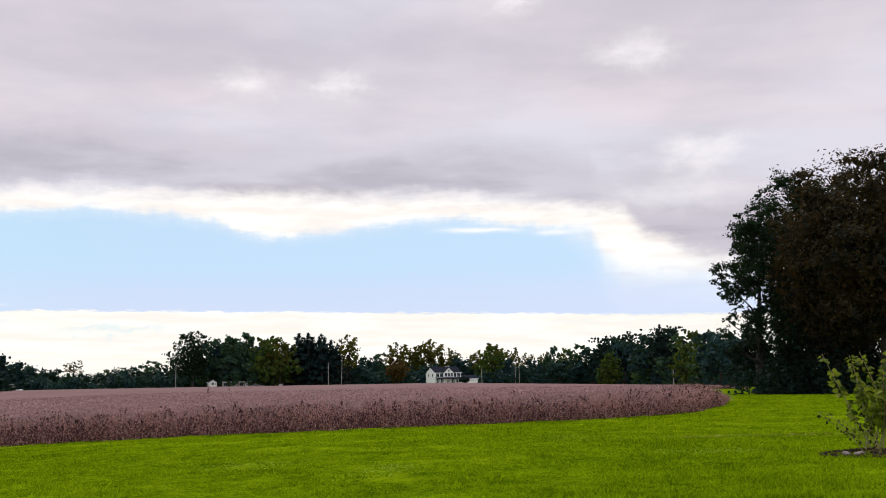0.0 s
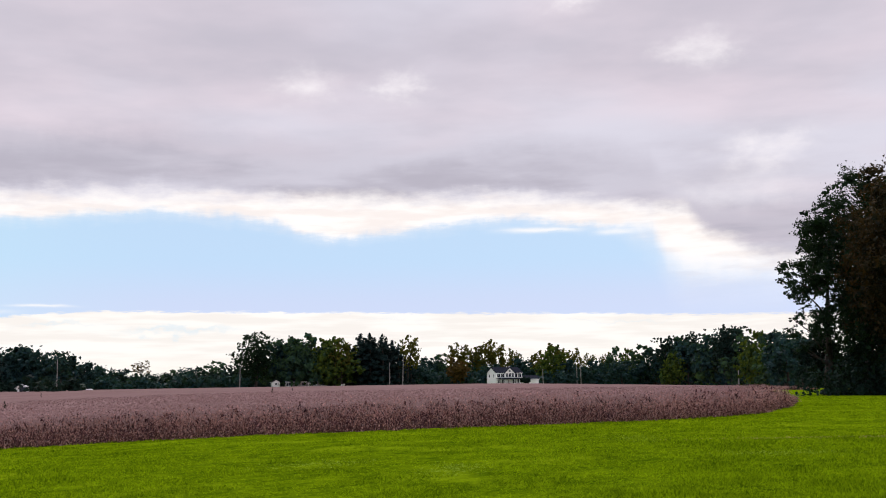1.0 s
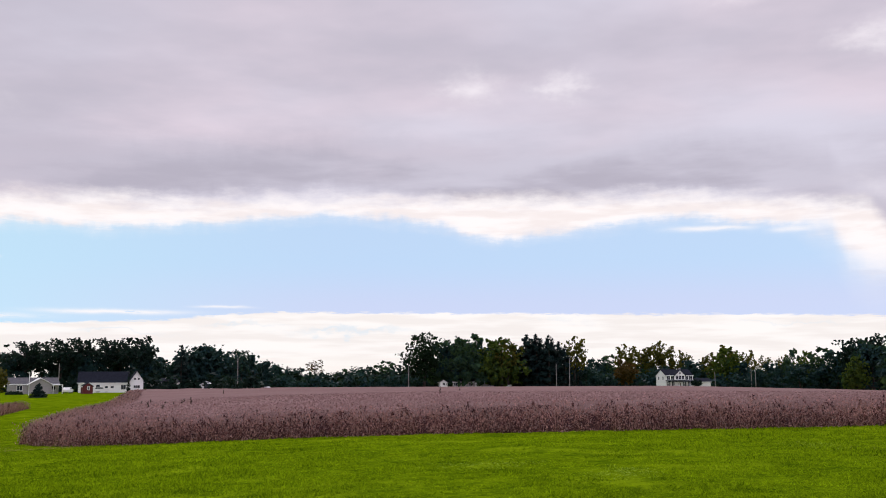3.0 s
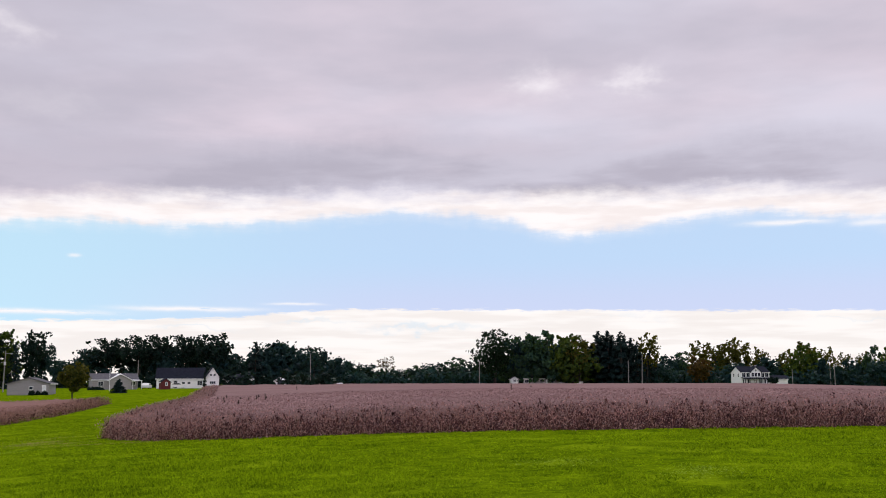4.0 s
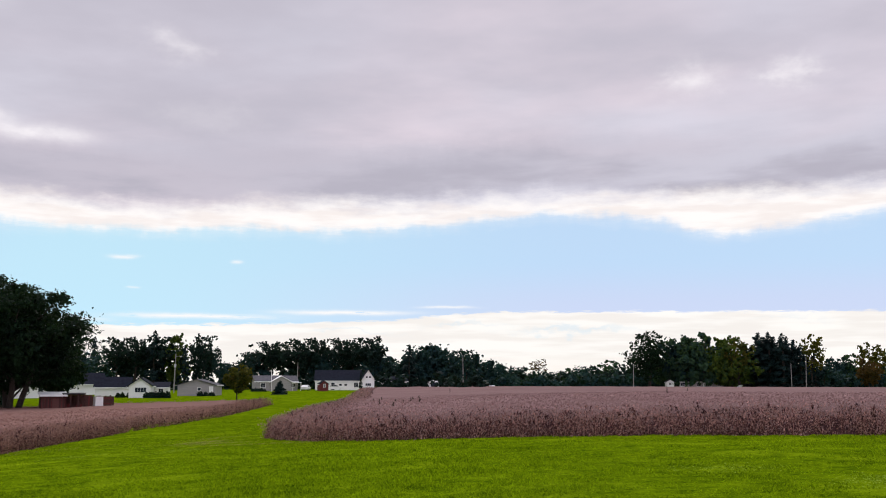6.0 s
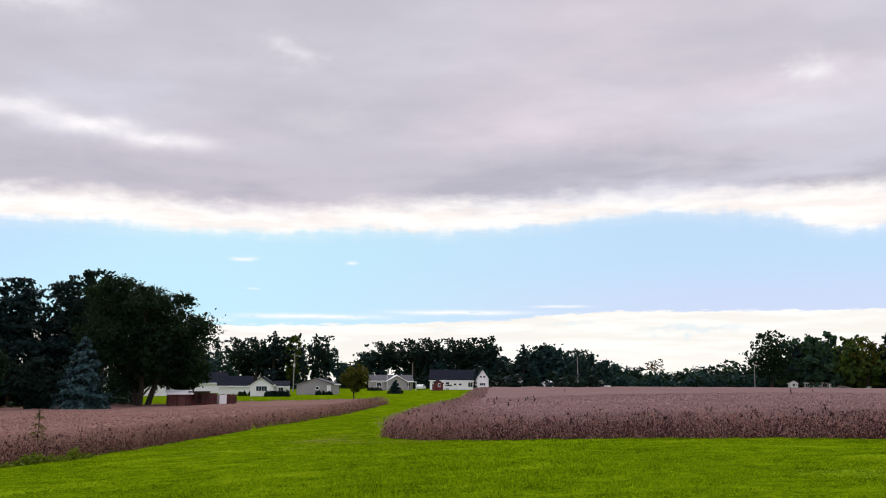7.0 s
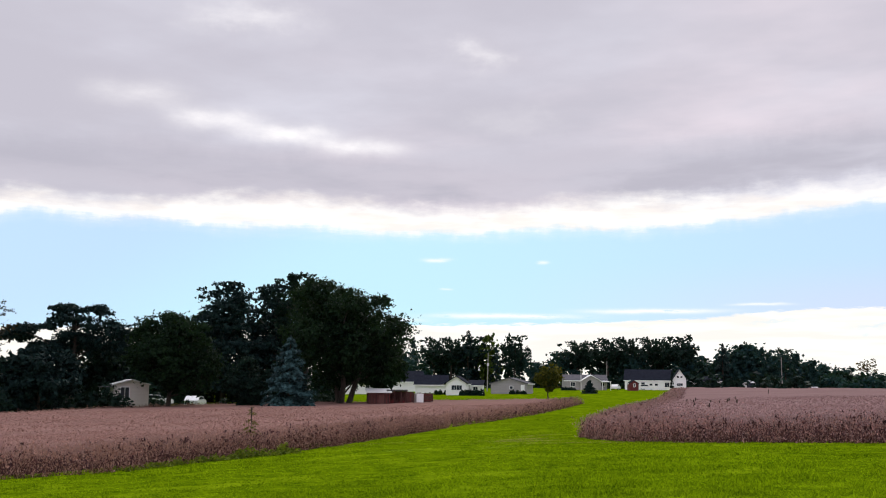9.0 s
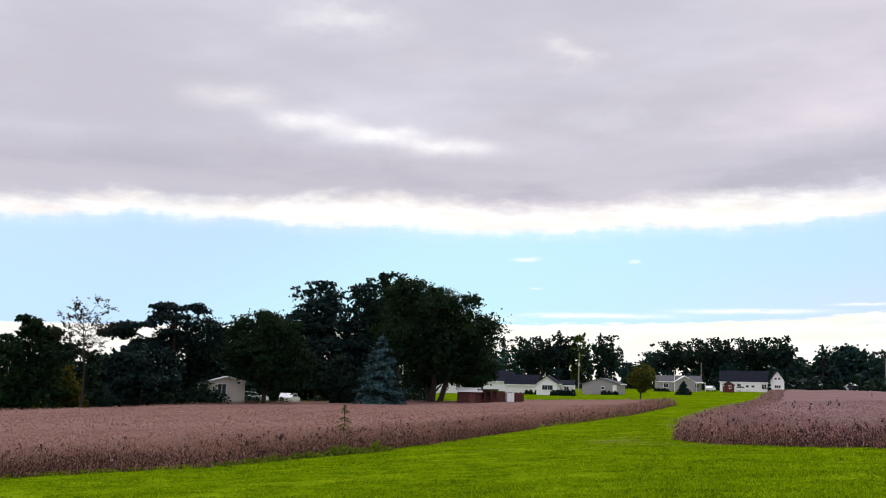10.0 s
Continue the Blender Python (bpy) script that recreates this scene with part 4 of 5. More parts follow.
LINE = [  # species, bearing, distance, height, width factor
    (D, 12.7, 404, 20, 0.8), (D, 7.4, 424, 17, 0.9), (D, 6.5, 426, 15.5, 0.9), (D, 8.3, 424, 17.5, 0.9), (D, 14.2, 430, 9, 1.3), (R, 11.2, 398, 21.5, 1), (S, 7.0, 400, 20, 1.45), (S, 7.7, 402, 20.5, 1.45), (R, 12.0, 398, 20, 0.9), (Y, 9.7, 396, 17.5, 1.0), (R, 8.8, 420, 14, 1), (D, 10.8, 420, 19, 1), (S, 8.3, 404, 20.5, 1.45),
    (S, 7.5, 405, 19, 1.5), (S, 6.5, 410, 18, 1.5), (S, 6.1, 405, 16, 1.45), (A, 5.6, 412, 20, 0.75), (S, 5.4, 418, 14, 1.1), (D, 4.3, 470, 13, 1), (R, 3.6, 470, 15, 1), (A, 2.7, 465, 18.5, 0.8), (A, 1.2, 470, 20, 0.8),
    (R, 1.9, 480, 16, 1), (A, 0.6, 475, 19, 0.8), (R, 0.2, 480, 13, 1), (A, -0.5, 470, 16, 0.7), (D, -0.9, 455, 12, 1), (A, -1.7, 465, 15, 0.8), (Y, -2.7, 445, 15.5, 1.1), (A, -2.9, 460, 18, 1), (A, -3.8, 462, 16, 0.8),
    (D, -3.4, 440, 11, 1), (A, -4.7, 480, 14.5, 0.7), (D, -5.0, 450, 11, 1), (A, -5.6, 480, 14.9, 0.6), (R, -6.2, 455, 17.5, 0.7), (Y, -6.9, 450, 14.6, 0.8), (R, -7.6, 435, 17.7, 0.9), (D, -8.3, 430, 15.4, 1.1),
    (V, -9.0, 405, 19.4, 0.8), (R, -9.6, 410, 20.1, 0.9), (V, -10.4, 400, 20.7, 0.9), (D, -10.1, 390, 17.6, 1), (R, -11.1, 395, 19.8, 0.9), (D, -12.0, 350, 19.7, 0.9), (V, -12.4, 335, 19.7, 0.8), (R, -13.1, 330, 16.8, 1),
    (Y, -13.8, 285, 14.1, 0.9), (R, -14.6, 270, 14.6, 0.9), (D, -15.3, 250, 13.5, 1), (D, -16.1, 230, 12.4, 1), (R, -11.7, 360, 16.7, 1.2), (Y, -9.3, 380, 11.3, 0.9), (D, -6.5, 425, 10.4, 1.2), (D, -4.2, 428, 8, 1.2),
    (D, 0.9, 440, 9, 1.2), (D, 4.9, 430, 10, 1.1), (R, 6.9, 420, 11, 1.2), (R, 16.3, 560, 15, 1.2), (D, 17.6, 580, 12, 1.4), (R, 18.6, 590, 11, 1.5), 
    (D, 19.6, 600, 9, 1.3), (D, 21.3, 500, 10, 1.2), (D, 22.3, 470, 11, 1.2), (S, 21.8, 470, 10, 1), (D, 23.2, 400, 11, 1), (D, 24.0, 385, 13, 0.9), (V, 24.4, 380, 14.5, 0.7),
    # behind the barn and the houses
    (D, 25.1, 340, 13, 1), (D, 26.0, 335, 14.5, 1), (D, 26.8, 335, 14.3, 1), (S, 27.6, 322, 13.6, 1.1), (D, 27.3, 330, 12.5, 0.9), (D, 28.6, 330, 10, 1.2), (D, 29.6, 320, 13.6, 0.9), (V, 29.9, 318, 16.3, 1.0), (V, 30.8, 326, 15.4, 0.8),
    (V, 31.6, 320, 15.8, 1.0), (D, 32.4, 318, 11, 0.9), (V, 32.9, 320, 15.8, 1.05), (V, 33.9, 318, 15.4, 1.05), (V, 34.8, 324, 14.6, 0.8), (V, 35.6, 318, 14.5, 1.05), (D, 34.0, 335, 9.0, 1.1), (D, 36.2, 320, 11.4, 1), (V, 36.7, 325, 11.4, 0.8),
    (D, 37.6, 330, 8.3, 1.3), (D, 38.8, 300, 12, 0.7), (V, 39.1, 296, 15.6, 0.7), (S, 40.1, 290, 12, 0.9), (Y, 40.5, 300, 14.3, 0.7), (V, 41.4, 300, 15.2, 1.0), (S, 41.7, 296, 16.1, 1.2), (V, 42.7, 298, 14.7, 1.0), (D, 42.3, 310, 11, 1),
    (V, 43.7, 300, 14.7, 1.0), (S, 44.8, 296, 14.3, 0.8), (D, 43.4, 305, 9.2, 1.2), (D, 45.3, 270, 10.1, 1.2), (D, 46.3, 250, 11, 1.2), (D, 47.6, 240, 11, 1.2), (D, 28.0, 345, 9, 1.3), (D, 31.2, 335, 9.7, 1.4), (D, 33.2, 330, 9.7, 1.3),
]
NATURAL = (20, 18.5, 18, 20, 19, 12, 17.8, 18)
turner = random.Random(4)
for kind, b, d, h, wf in LINE:
    s = 1.04 * h / NATURAL[kind]
    copy_thing(SPECIES[kind], stand(b, d, turner.uniform(0, 360)) @ Matrix.Diagonal((s * wf, s * wf, s, 1)))


# ---------------------------------------------------------------- buildings
def window(parent, face, u, z, w, h, at, bars=1):
    """A framed window on a wall; face f looks along -y, l along -x, r along +x."""
    def lay(u0, u1, z0, z1, n0, n1):
        if face == "f":
            return (u0, u1, at - n1, at - n0, z0, z1)
        if face == "l":
            return (at - n1, at - n0, u0, u1, z0, z1)
        return (at + n0, at + n1, u0, u1, z0, z1)
    t = 0.09
    rows = [lay(u - w / 2 - t, u - w / 2, z, z + h, 0.004, 0.07), lay(u + w / 2, u + w / 2 + t, z, z + h, 0.004, 0.07),
            lay(u - w / 2 - t, u + w / 2 + t, z + h, z + h + t, 0.004, 0.075), lay(u - w / 2 - t, u + w / 2 + t, z - t, z, 0.004, 0.09)]
    for k in range(bars):
        c = u - w / 2 + w * (k + 1) / (bars + 1)
        rows.append(lay(c - 0.025, c + 0.025, z, z + h, 0.035, 0.055))
    frame_ob = part("window", boxes(*rows), TRIM, parent, "white framed window")
    part("pane", boxes(lay(u - w / 2, u + w / 2, z, z + h, 0.006, 0.03)), GLASS, frame_ob, "dark glass pane")


def door(parent, face, u, w, h, at, mat, z=0.1):
    rows = {"f": (u - w / 2, u + w / 2, at - 0.06, at - 0.004, z, z + h), "l": (at - 0.06, at - 0.004, u - w / 2, u + w / 2, z, z + h), "r": (at + 0.004, at + 0.06, u - w / 2, u + w / 2, z, z + h)}
    return part("door", boxes(rows[face]), mat, parent)


def gable_building(name, label, m, w, d, eave, rise, ridge, wall, roof, windows=(), doors=(), over=0.35, category="house", trim=True, slope_shift=0.0):
    root = thing(name, label, category, m)
    half = d / 2 if ridge == "x" else w / 2
    run = (-w / 2, w / 2) if ridge == "x" else (-d / 2, d / 2)
    peak = slope_shift * half
    part("wall", prism([(-half, -0.6), (half, -0.6), (half, eave), (peak, eave + rise), (-half, eave)], ridge, *run), wall, root)
    th = 0.16
    for side in (-1, 1):
        k = rise / abs(side * half - peak)
        foot, fz = side * (half + over), eave - over * k
        part("roof", prism([(peak, eave + rise + 0.004), (foot, fz + 0.004), (foot, fz + th), (peak, eave + rise + th)], ridge, run[0] - over, run[1] + over), roof, root)
        if trim:
            part("fascia", prism([(foot + side * 0.003, fz - 0.06), (foot + side * 0.03, fz - 0.06), (foot + side * 0.03, fz + th), (foot + side * 0.003, fz + th)], ridge, run[0] - over, run[1] + over), TRIM, root, "white fascia board")
    place = {"f": -d / 2, "l": -w / 2, "r": w / 2}
    for face, u, z, ww, hh, *bars in windows:
        window(root, face, u, z, ww, hh, place[face], *(bars or [1]))
    for face, u, ww, hh, mat in doors:
        door(root, face, u, ww, hh, place[face], mat)
    return root


# white farmhouse beyond the field
house = gable_building("farmhouse", "white two-storey farmhouse with a dark roof and full porch", stand(0.10, 412, 30, 0.86), 14.0, 9.0, 5.6, 2.6, "x", WHITE, ROOFDARK,
                       [("f", u, 3.55, 1.6, 1.75) for u in (-5.7, -3.6, 3.6, 5.7)] + [("f", u, 0.75, 1.5, 1.8) for u in (-5.6, -3.2, 2.6, 5.2)] + [("l", -2.0, 3.6, 0.9, 1.4), ("l", 2.0, 3.6, 0.9, 1.4)], [("f", 0, 1.0, 2.1, REDWOOD)])
part("gable", prism([(-2.75, 3.4), (2.75, 3.4), (2.75, 5.5), (0, 7.9), (-2.75, 5.5)], "y", -5.05, -1.0), WHITE, house, "white front gable")
for side in (-1, 1):
    part("gable_roof", prism([(0, 7.92), (side * 3.05, 5.24), (side * 3.05, 5.42), (0, 8.12)], "y", -5.35, -0.9), ROOFDARK, house)
window(house, "f", 0, 6.05, 0.8, 0.8, -5.05)
for u in (-1.55, 0.0, 1.55):
    window(house, "f", u, 3.75, 1.15, 1.6, -5.05)
part("porch_roof", prism([(-7.0, 2.75), (-4.5, 3.35), (-4.5, 3.2), (-7.0, 2.6)], "x", -7.2, 7.2), ROOFDARK, house)
part("porch_floor", boxes((-7.0, 7.0, -6.9, -4.51, 0.0, 0.35)), CONCRETE, house)
for k in range(6):
    x = -6.8 + k * 2.72
    part("porch_post", boxes((x - 0.09, x + 0.09, -6.85, -6.67, 0.36, 2.62)), TRIM, house)
part("chimney", boxes((2.8, 3.6, 0.4, 1.1, 7.0, 8.9)), CONCRETE, house)
gable_building("garage", "low white garage beside the farmhouse", stand(-1.3, 416, 20), 6.0, 6.0, 2.5, 1.3, "x", WHITE, ROOFDARK, [], [("f", 0, 3.6, 2.1, TRIM)], category="garage")

# small buildings at the far tree line
gable_building("storage_shed", "small white shed under the far trees", stand(13.02, 399, 10), 3.0, 3.0, 2.5, 0.9, "y", WHITE, ROOFGREY, [("f", 0, 1.4, 0.8, 0.8)], category="shed")
gable_building("ranch_house", "long low pale house under the far trees", stand(11.35, 400, 6), 16.0, 7.0, 2.6, 1.3, "x", GREYSIDE, ROOFDARK, [("f", u, 1.0, 1.4, 1.2) for u in (-7, -4, -1, 3, 6.5)], [("f", 1, 0.95, 2.0, TRIM)])
gable_building("storage_shed", "pale shed at the end of the low house", stand(9.3, 396, -20, 0.6), 2.6, 2.4, 1.9, 0.6, "x", WHITE, TIN, category="shed")
gable_building("ranch_house", "white single-storey house behind the field", stand(28.55, 313, 12), 8.0, 6.0, 2.5, 1.3, "x", WHITE, ROOFDARK, [("f", u, 1.0, 1.2, 1.1) for u in (-2.4, 0.2, 2.6)], [("f", -1.2, 0.9, 2.0, GLASS)])
# its opening is a flat panel whose dark colour stands for the shade inside
gable_building("storage_shed", "small white shed with a dark opening beyond the field", stand(26.2, 322, -15), 2.9, 3.0, 1.9, 0.8, "y", WHITE, TIN, [], [("f", 0.3, 1.6, 2.0, GLASS)], category="shed")
gable_building("storage_shed", "low white shed beyond the field", stand(22.9, 395, 10, 0.7), 2.4, 2.0, 1.1, 0.35, "x", WHITE, TIN, category="shed")

# white barn with its gable annex
gable_building("barn", "long white barn with a dark roof on the lawn", stand(31.6, 284, -3, 0.91), 13.6, 8.0, 2.95, 3.0, "x", WHITE, ROOFDARK,
               [("f", u, 1.3, 0.8, 0.55, 0) for u in (-4.8, 0.9, 2.5)] + [("f", 5.6, 0.9, 1.3, 1.3)], [("f", -1.4, 1.0, 2.1, GLASS), ("f", -3.9, 2.2, 2.2, TRIM)], category="barn")
gable_building("barn_annex", "white gabled end building joined to the barn", stand(29.95, 279, 4, 0.92), 3.6, 6.0, 3.4, 2.6, "y", WHITE, ROOFDARK, [("f", -0.5, 3.6, 0.55, 0.5, 0), ("f", 0.5, 3.6, 0.55, 0.5, 0), ("f", 0, 1.3, 1.6, 0.7, 2)], category="barn")
tree("cypress_shrub", "narrow dark upright evergreen against the barn", "spruce", 5.2, 1.3, 0.1, 0.14, 1500, LEAF_BLUE, 58, stand(30.34, 274), category="shrub")
tree("lilac_bush", "dark bush before the farmhouse porch", "round", 3.4, 4.6, 0.1, 0.24, 1500, LEAF_BLUE, 59, stand(-1.12, 404), 18, category="bush")
shed = gable_building("garden_shed", "small dark red shed with a white door on the grass", stand(32.46, 258, 14), 2.3, 2.3, 1.75, 0.75, "y", REDPAINT, ROOFDARK, [("f", 0.1, 1.0, 0.4, 0.7, 0)], category="shed", over=0.15)

# grey house with a front gable
grey = gable_building("ranch_house", "grey single-storey house with white trim", stand(35.15, 268, 8, 0.95), 11.5, 7.0, 2.55, 1.5, "x", GREYSIDE, ROOFGREY, [("f", -3.6, 0.95, 1.2, 1.1), ("f", 4.6, 1.0, 0.9, 1.0)], [])
part("front_gable", prism([(-1.6, 0.0), (4.0, 0.0), (4.0, 2.4), (1.2, 3.9), (-1.6, 2.4)], "y", -4.6, -3.51), GREYSIDE, grey, "grey front gable")
for side in (-1, 1):
    part("gable_roof", prism([(1.2, 3.93), (1.2 + side * 3.15, 2.24), (1.2 + side * 3.15, 2.40), (1.2, 4.12)], "y", -5.0, -1.0), TRIM, grey, "pale gable edge")
window(grey, "f", 0.7, 0.95, 1.1, 1.1, -4.6)
part("porch_roof", boxes((4.02, 6.6, -5.6, -3.52, 2.2, 2.38)), TIN, grey)
for x in (4.2, 6.4):
    part("porch_post", boxes((x - 0.07, x + 0.07, -5.5, -5.36, 0, 2.19)), TRIM, grey)

# grey garage
gable_building("garage", "grey garage with a shallow pitched roof", stand(39.2, 207, -12, 0.86), 8.6, 7.5, 2.35, 1.25, "y", GREYSIDE, ROOFGREY, [("f", 0.6, 1.15, 0.7, 0.6, 0)], [("f", 3.3, 0.9, 2.0, TRIM)], category="garage")

# white gabled house and the long white sheds
gable_building("white_cottage", "white gabled cottage with a wide dark window", stand(42.25, 196, -6, 0.97), 4.1, 8.0, 2.25, 1.35, "y", WHITE, ROOFDARK, [("f", 0.1, 1.0, 2.0, 0.85, 3)], category="cottage")
gable_building("cottage_wing", "low white wing beside the cottage", stand(41.2, 199, -6), 2.4, 5.0, 1.75, 0.9, "x", WHITE, ROOFDARK, [("f", 0, 0.9, 0.8, 0.6)], category="shed")
gable_building("long_shed", "long low white shed with a dark roof", stand(43.75, 214, -4), 6.6, 5.0, 1.8, 1.8, "x", WHITE, ROOFDARK, [], [("f", 1.5, 2.2, 1.8, TRIM)], category="shed")
gable_building("white_house", "white house with a dark roof behind the sheds", stand(45.2, 232, 18), 7.4, 6.0, 2.3, 2.2, "x", WHITE, ROOFDARK, [("f", 1.8, 1.2, 0.9, 0.9), ("l", 0, 1.2, 0.9, 0.9)])
gable_building("long_shed", "white shed seen under the broad tree", stand(47.9, 205, 10), 7.0, 5.0, 2.4, 1.2, "x", WHITE, ROOFGREY, [("f", -1.0, 1.1, 0.8, 0.7), ("f", 1.4, 1.1, 0.8, 0.7)], category="shed")
gable_building("white_house", "white house glimpsed between yard trees", stand(50.4, 168, 5), 5.0, 4.0, 2.6, 1.2, "x", WHITE, ROOFGREY, [("f", 0.9, 1.2, 0.8, 0.9)])

# old red coop with a pale roof, and the leftovers beside it
coop = thing("chicken_coop", "low weathered red coop with a pale tin roof", "shed", stand(46.8, 115, 6))
part("wall", boxes((-1.2, 1.2, -1.2, 1.2, -0.4, 1.88)), REDWOOD, coop)
part("roof", prism([(-1.5, 1.90), (1.45, 2.28), (1.45, 2.38), (-1.5, 2.01)], "x", -1.38, 1.38), TIN, coop, "pale tin roof")
for k in range(8):
    x = -1.15 + 0.328 * k
    part("batten", boxes((x - 0.03, x + 0.03, -1.235, -1.204, -0.3, 1.87)), REDPAINT, coop)
part("door", boxes((-0.1, 0.55, -1.26, -1.21, 0.0, 1.65)), POD_SHADE, coop, "dark doorway boards")


def wagon(m, w, h, label, tilt):
    root = thing("farm_wagon", label, "wagon", m)
    part("bed", boxes((-w / 2, w / 2, -0.9, 0.9, 0.7, 0.85)), REDWOOD, root)
    rng = random.Random(int(w * 100 + tilt * 7))
    x = -w / 2
    while x < w / 2 - 0.08:
        wide = rng.uniform(0.10, 0.24)
        top = 0.85 + h * rng.choice((0.35, 0.7, 0.85, 0.95, 1.0)) * rng.uniform(0.9, 1.05)
        lean = rng.uniform(-0.07, 0.07)
        part("side_board", prism([(x, 0.6), (x + wide, 0.6), (x + wide + lean, top), (x + lean, top - rng.uniform(0, 0.12))], "y", -0.94, -0.905), REDWOOD, root)
        x += wide + rng.uniform(0.01, 0.09)
    for z in (0.95, 0.85 + h * 0.62):
        part("rail", boxes((-w / 2, w / 2, -0.975, -0.945, z, z + 0.09)), REDPAINT, root)
    part("back_board", boxes((-w / 2, w / 2, 0.88, 0.92, 0.85, 0.85 + h * 0.8)), REDWOOD, root)
    for x in (-w / 2 + 0.4, w / 2 - 0.4):
        v, f = tube_arrays([(x, -0.98, 0.4), (x, -0.80, 0.4)], [0.4, 0.4], 14)
        wheel = under(new("wheel", mesh_from("wheel", v, f, RUBBER)), root)
        v, f = tube_arrays([(x, -1.0, 0.4), (x, -0.985, 0.4)], [0.2, 0.18], 12)
        under(new("rim", mesh_from("rim", v, f, METAL)), wheel)
    return root


lean_to = thing("lean_to_shed", "collapsing open lean-to of dark red boards beside the coop", "shed", stand(45.55, 115.5, 4))
part("back_wall", boxes((-1.5, 1.6, 0.75, 0.83, -0.4, 1.95)), REDWOOD, lean_to)
part("roof", prism([(-1.25, 2.12), (1.0, 1.96), (1.0, 2.05), (-1.25, 2.22)], "x", -1.6, 0.75), ROOFGREY, lean_to, "sagging grey roof")
for x, top in ((-1.5, 2.1), (-0.75, 2.1), (0.0, 2.1), (0.65, 2.1)):
    part("post", boxes((x - 0.06, x + 0.06, -1.2, -1.08, -0.4, top)), REDWOOD, lean_to)
rng_b = random.Random(31)
x = -1.42
while x < 1.5:
    wide = rng_b.uniform(0.12, 0.26)
    top = rng_b.uniform(0.9, 1.5) if x < 0.6 else rng_b.uniform(1.5, 2.0)
    tip = rng_b.uniform(-0.08, 0.08)
    part("board", prism([(x, -0.4), (x + wide, -0.4), (x + wide + tip, top), (x + tip, top - rng_b.uniform(0, 0.2))], "y", -0.98, -0.94), REDPAINT if rng_b.random() < 0.4 else REDWOOD, lean_to)
    x += wide + rng_b.uniform(0.01, 0.12)
wagon(stand(44.15, 116, -8), 1.6, 1.1, "old farm wagon with broken red boards beside the coop", 1.3)
part("load", boxes((-0.4, 0.4, -0.6, 0.6, -0.2, 1.75)), TIN, thing("sheet_stack", "stack of pale metal sheets beside the wagon", "scrap", stand(44.5, 115.2, 12)))



# mobile home
home = thing("mobile_home", "cream mobile home with a pale roof among trees", "mobile home", stand(60.45, 124, 5))
part("wall", prism([(-1.9, 0.5), (1.9, 0.5), (1.9, 3.0), (0.0, 3.5), (-1.9, 3.0)], "y", -5.0, 5.0), CREAM, home)
part("skirting", boxes((-1.86, 1.86, -4.96, 4.96, -0.4, 0.496)), CONCRETE, home)
for side in (-1, 1):
    part("roof", prism([(0, 3.51), (side * 2.1, 2.96), (side * 2.1, 3.06), (0, 3.63)], "y", -5.3, 5.2), TIN, home)
window(home, "f", -0.7, 1.5, 0.9, 1.2, -5.0)
window(home, "r", -2.5, 1.6, 1.2, 0.9, 1.9)
part("porch_roof", boxes((-3.4, -1.92, -5.2, -1.0, 2.7, 2.8)), ROOFGREY, home)
for y in (-5.0, -3.0):
    part("porch_post", boxes((-3.3, -3.2, y, y + 0.1, -0.3, 2.69)), TRIM, home)


def car(m, label, group=""):
    root = thing("parked_car", label, "car", m, group)
    body = [(-2.1, 0.35), (2.1, 0.35), (2.15, 0.7), (1.9, 0.95), (0.95, 1.02), (0.4, 1.45), (-1.2, 1.5), (-1.9, 1.05), (-2.15, 0.95)]
    part("body", prism(body, "y", -0.85, 0.85), CARWHITE, root)
    for y0, y1 in ((-0.875, -0.856), (0.856, 0.875)):
        part("side_window", prism([(-1.55, 1.05), (0.65, 1.05), (0.3, 1.40), (-1.15, 1.42)], "y", y0, y1), GLASS, root)
    for x in (-1.35, 1.35):
        for s in (-1, 1):
            v, f = tube_arrays([(x, s * 0.70, 0.32), (x, s * 0.88, 0.32)], [0.32, 0.32], 14)
            wheel = under(new("wheel", mesh_from("wheel", v, f, RUBBER)), root)
            v, f = tube_arrays([(x, s * 0.881, 0.32), (x, s * 0.90, 0.32)], [0.19, 0.15], 10)
            under(new("rim", mesh_from("rim", v, f, METAL)), wheel)
    return root


first_car = car(stand(56.85, 131, 75), "white car parked under the yard trees", "parked cars")
for b, d, turn in ((33.4, 270, 78), (53.4, 150, 20), (58.9, 140, 5), (31.75, 276, 4)):
    copy_thing(first_car, stand(b, d, turn))


# white rail fence at the road
def fence(b, d, turn, n, label):
    root = thing("rail_fence", label, "fence", stand(b, d, turn))
    for k in range(n):
        part("post", boxes((k * 2.0 - 0.06, k * 2.0 + 0.06, -0.06, 0.06, -0.3, 1.2)), TRIM, root)
    for z in (0.45, 0.95):
        part("rail", boxes((-0.1, (n - 1) * 2.0 + 0.1, -0.10, -0.062, z, z + 0.16)), TRIM, root)


fence(70.0, 112, -4, 5, "white rail fence beside the road")


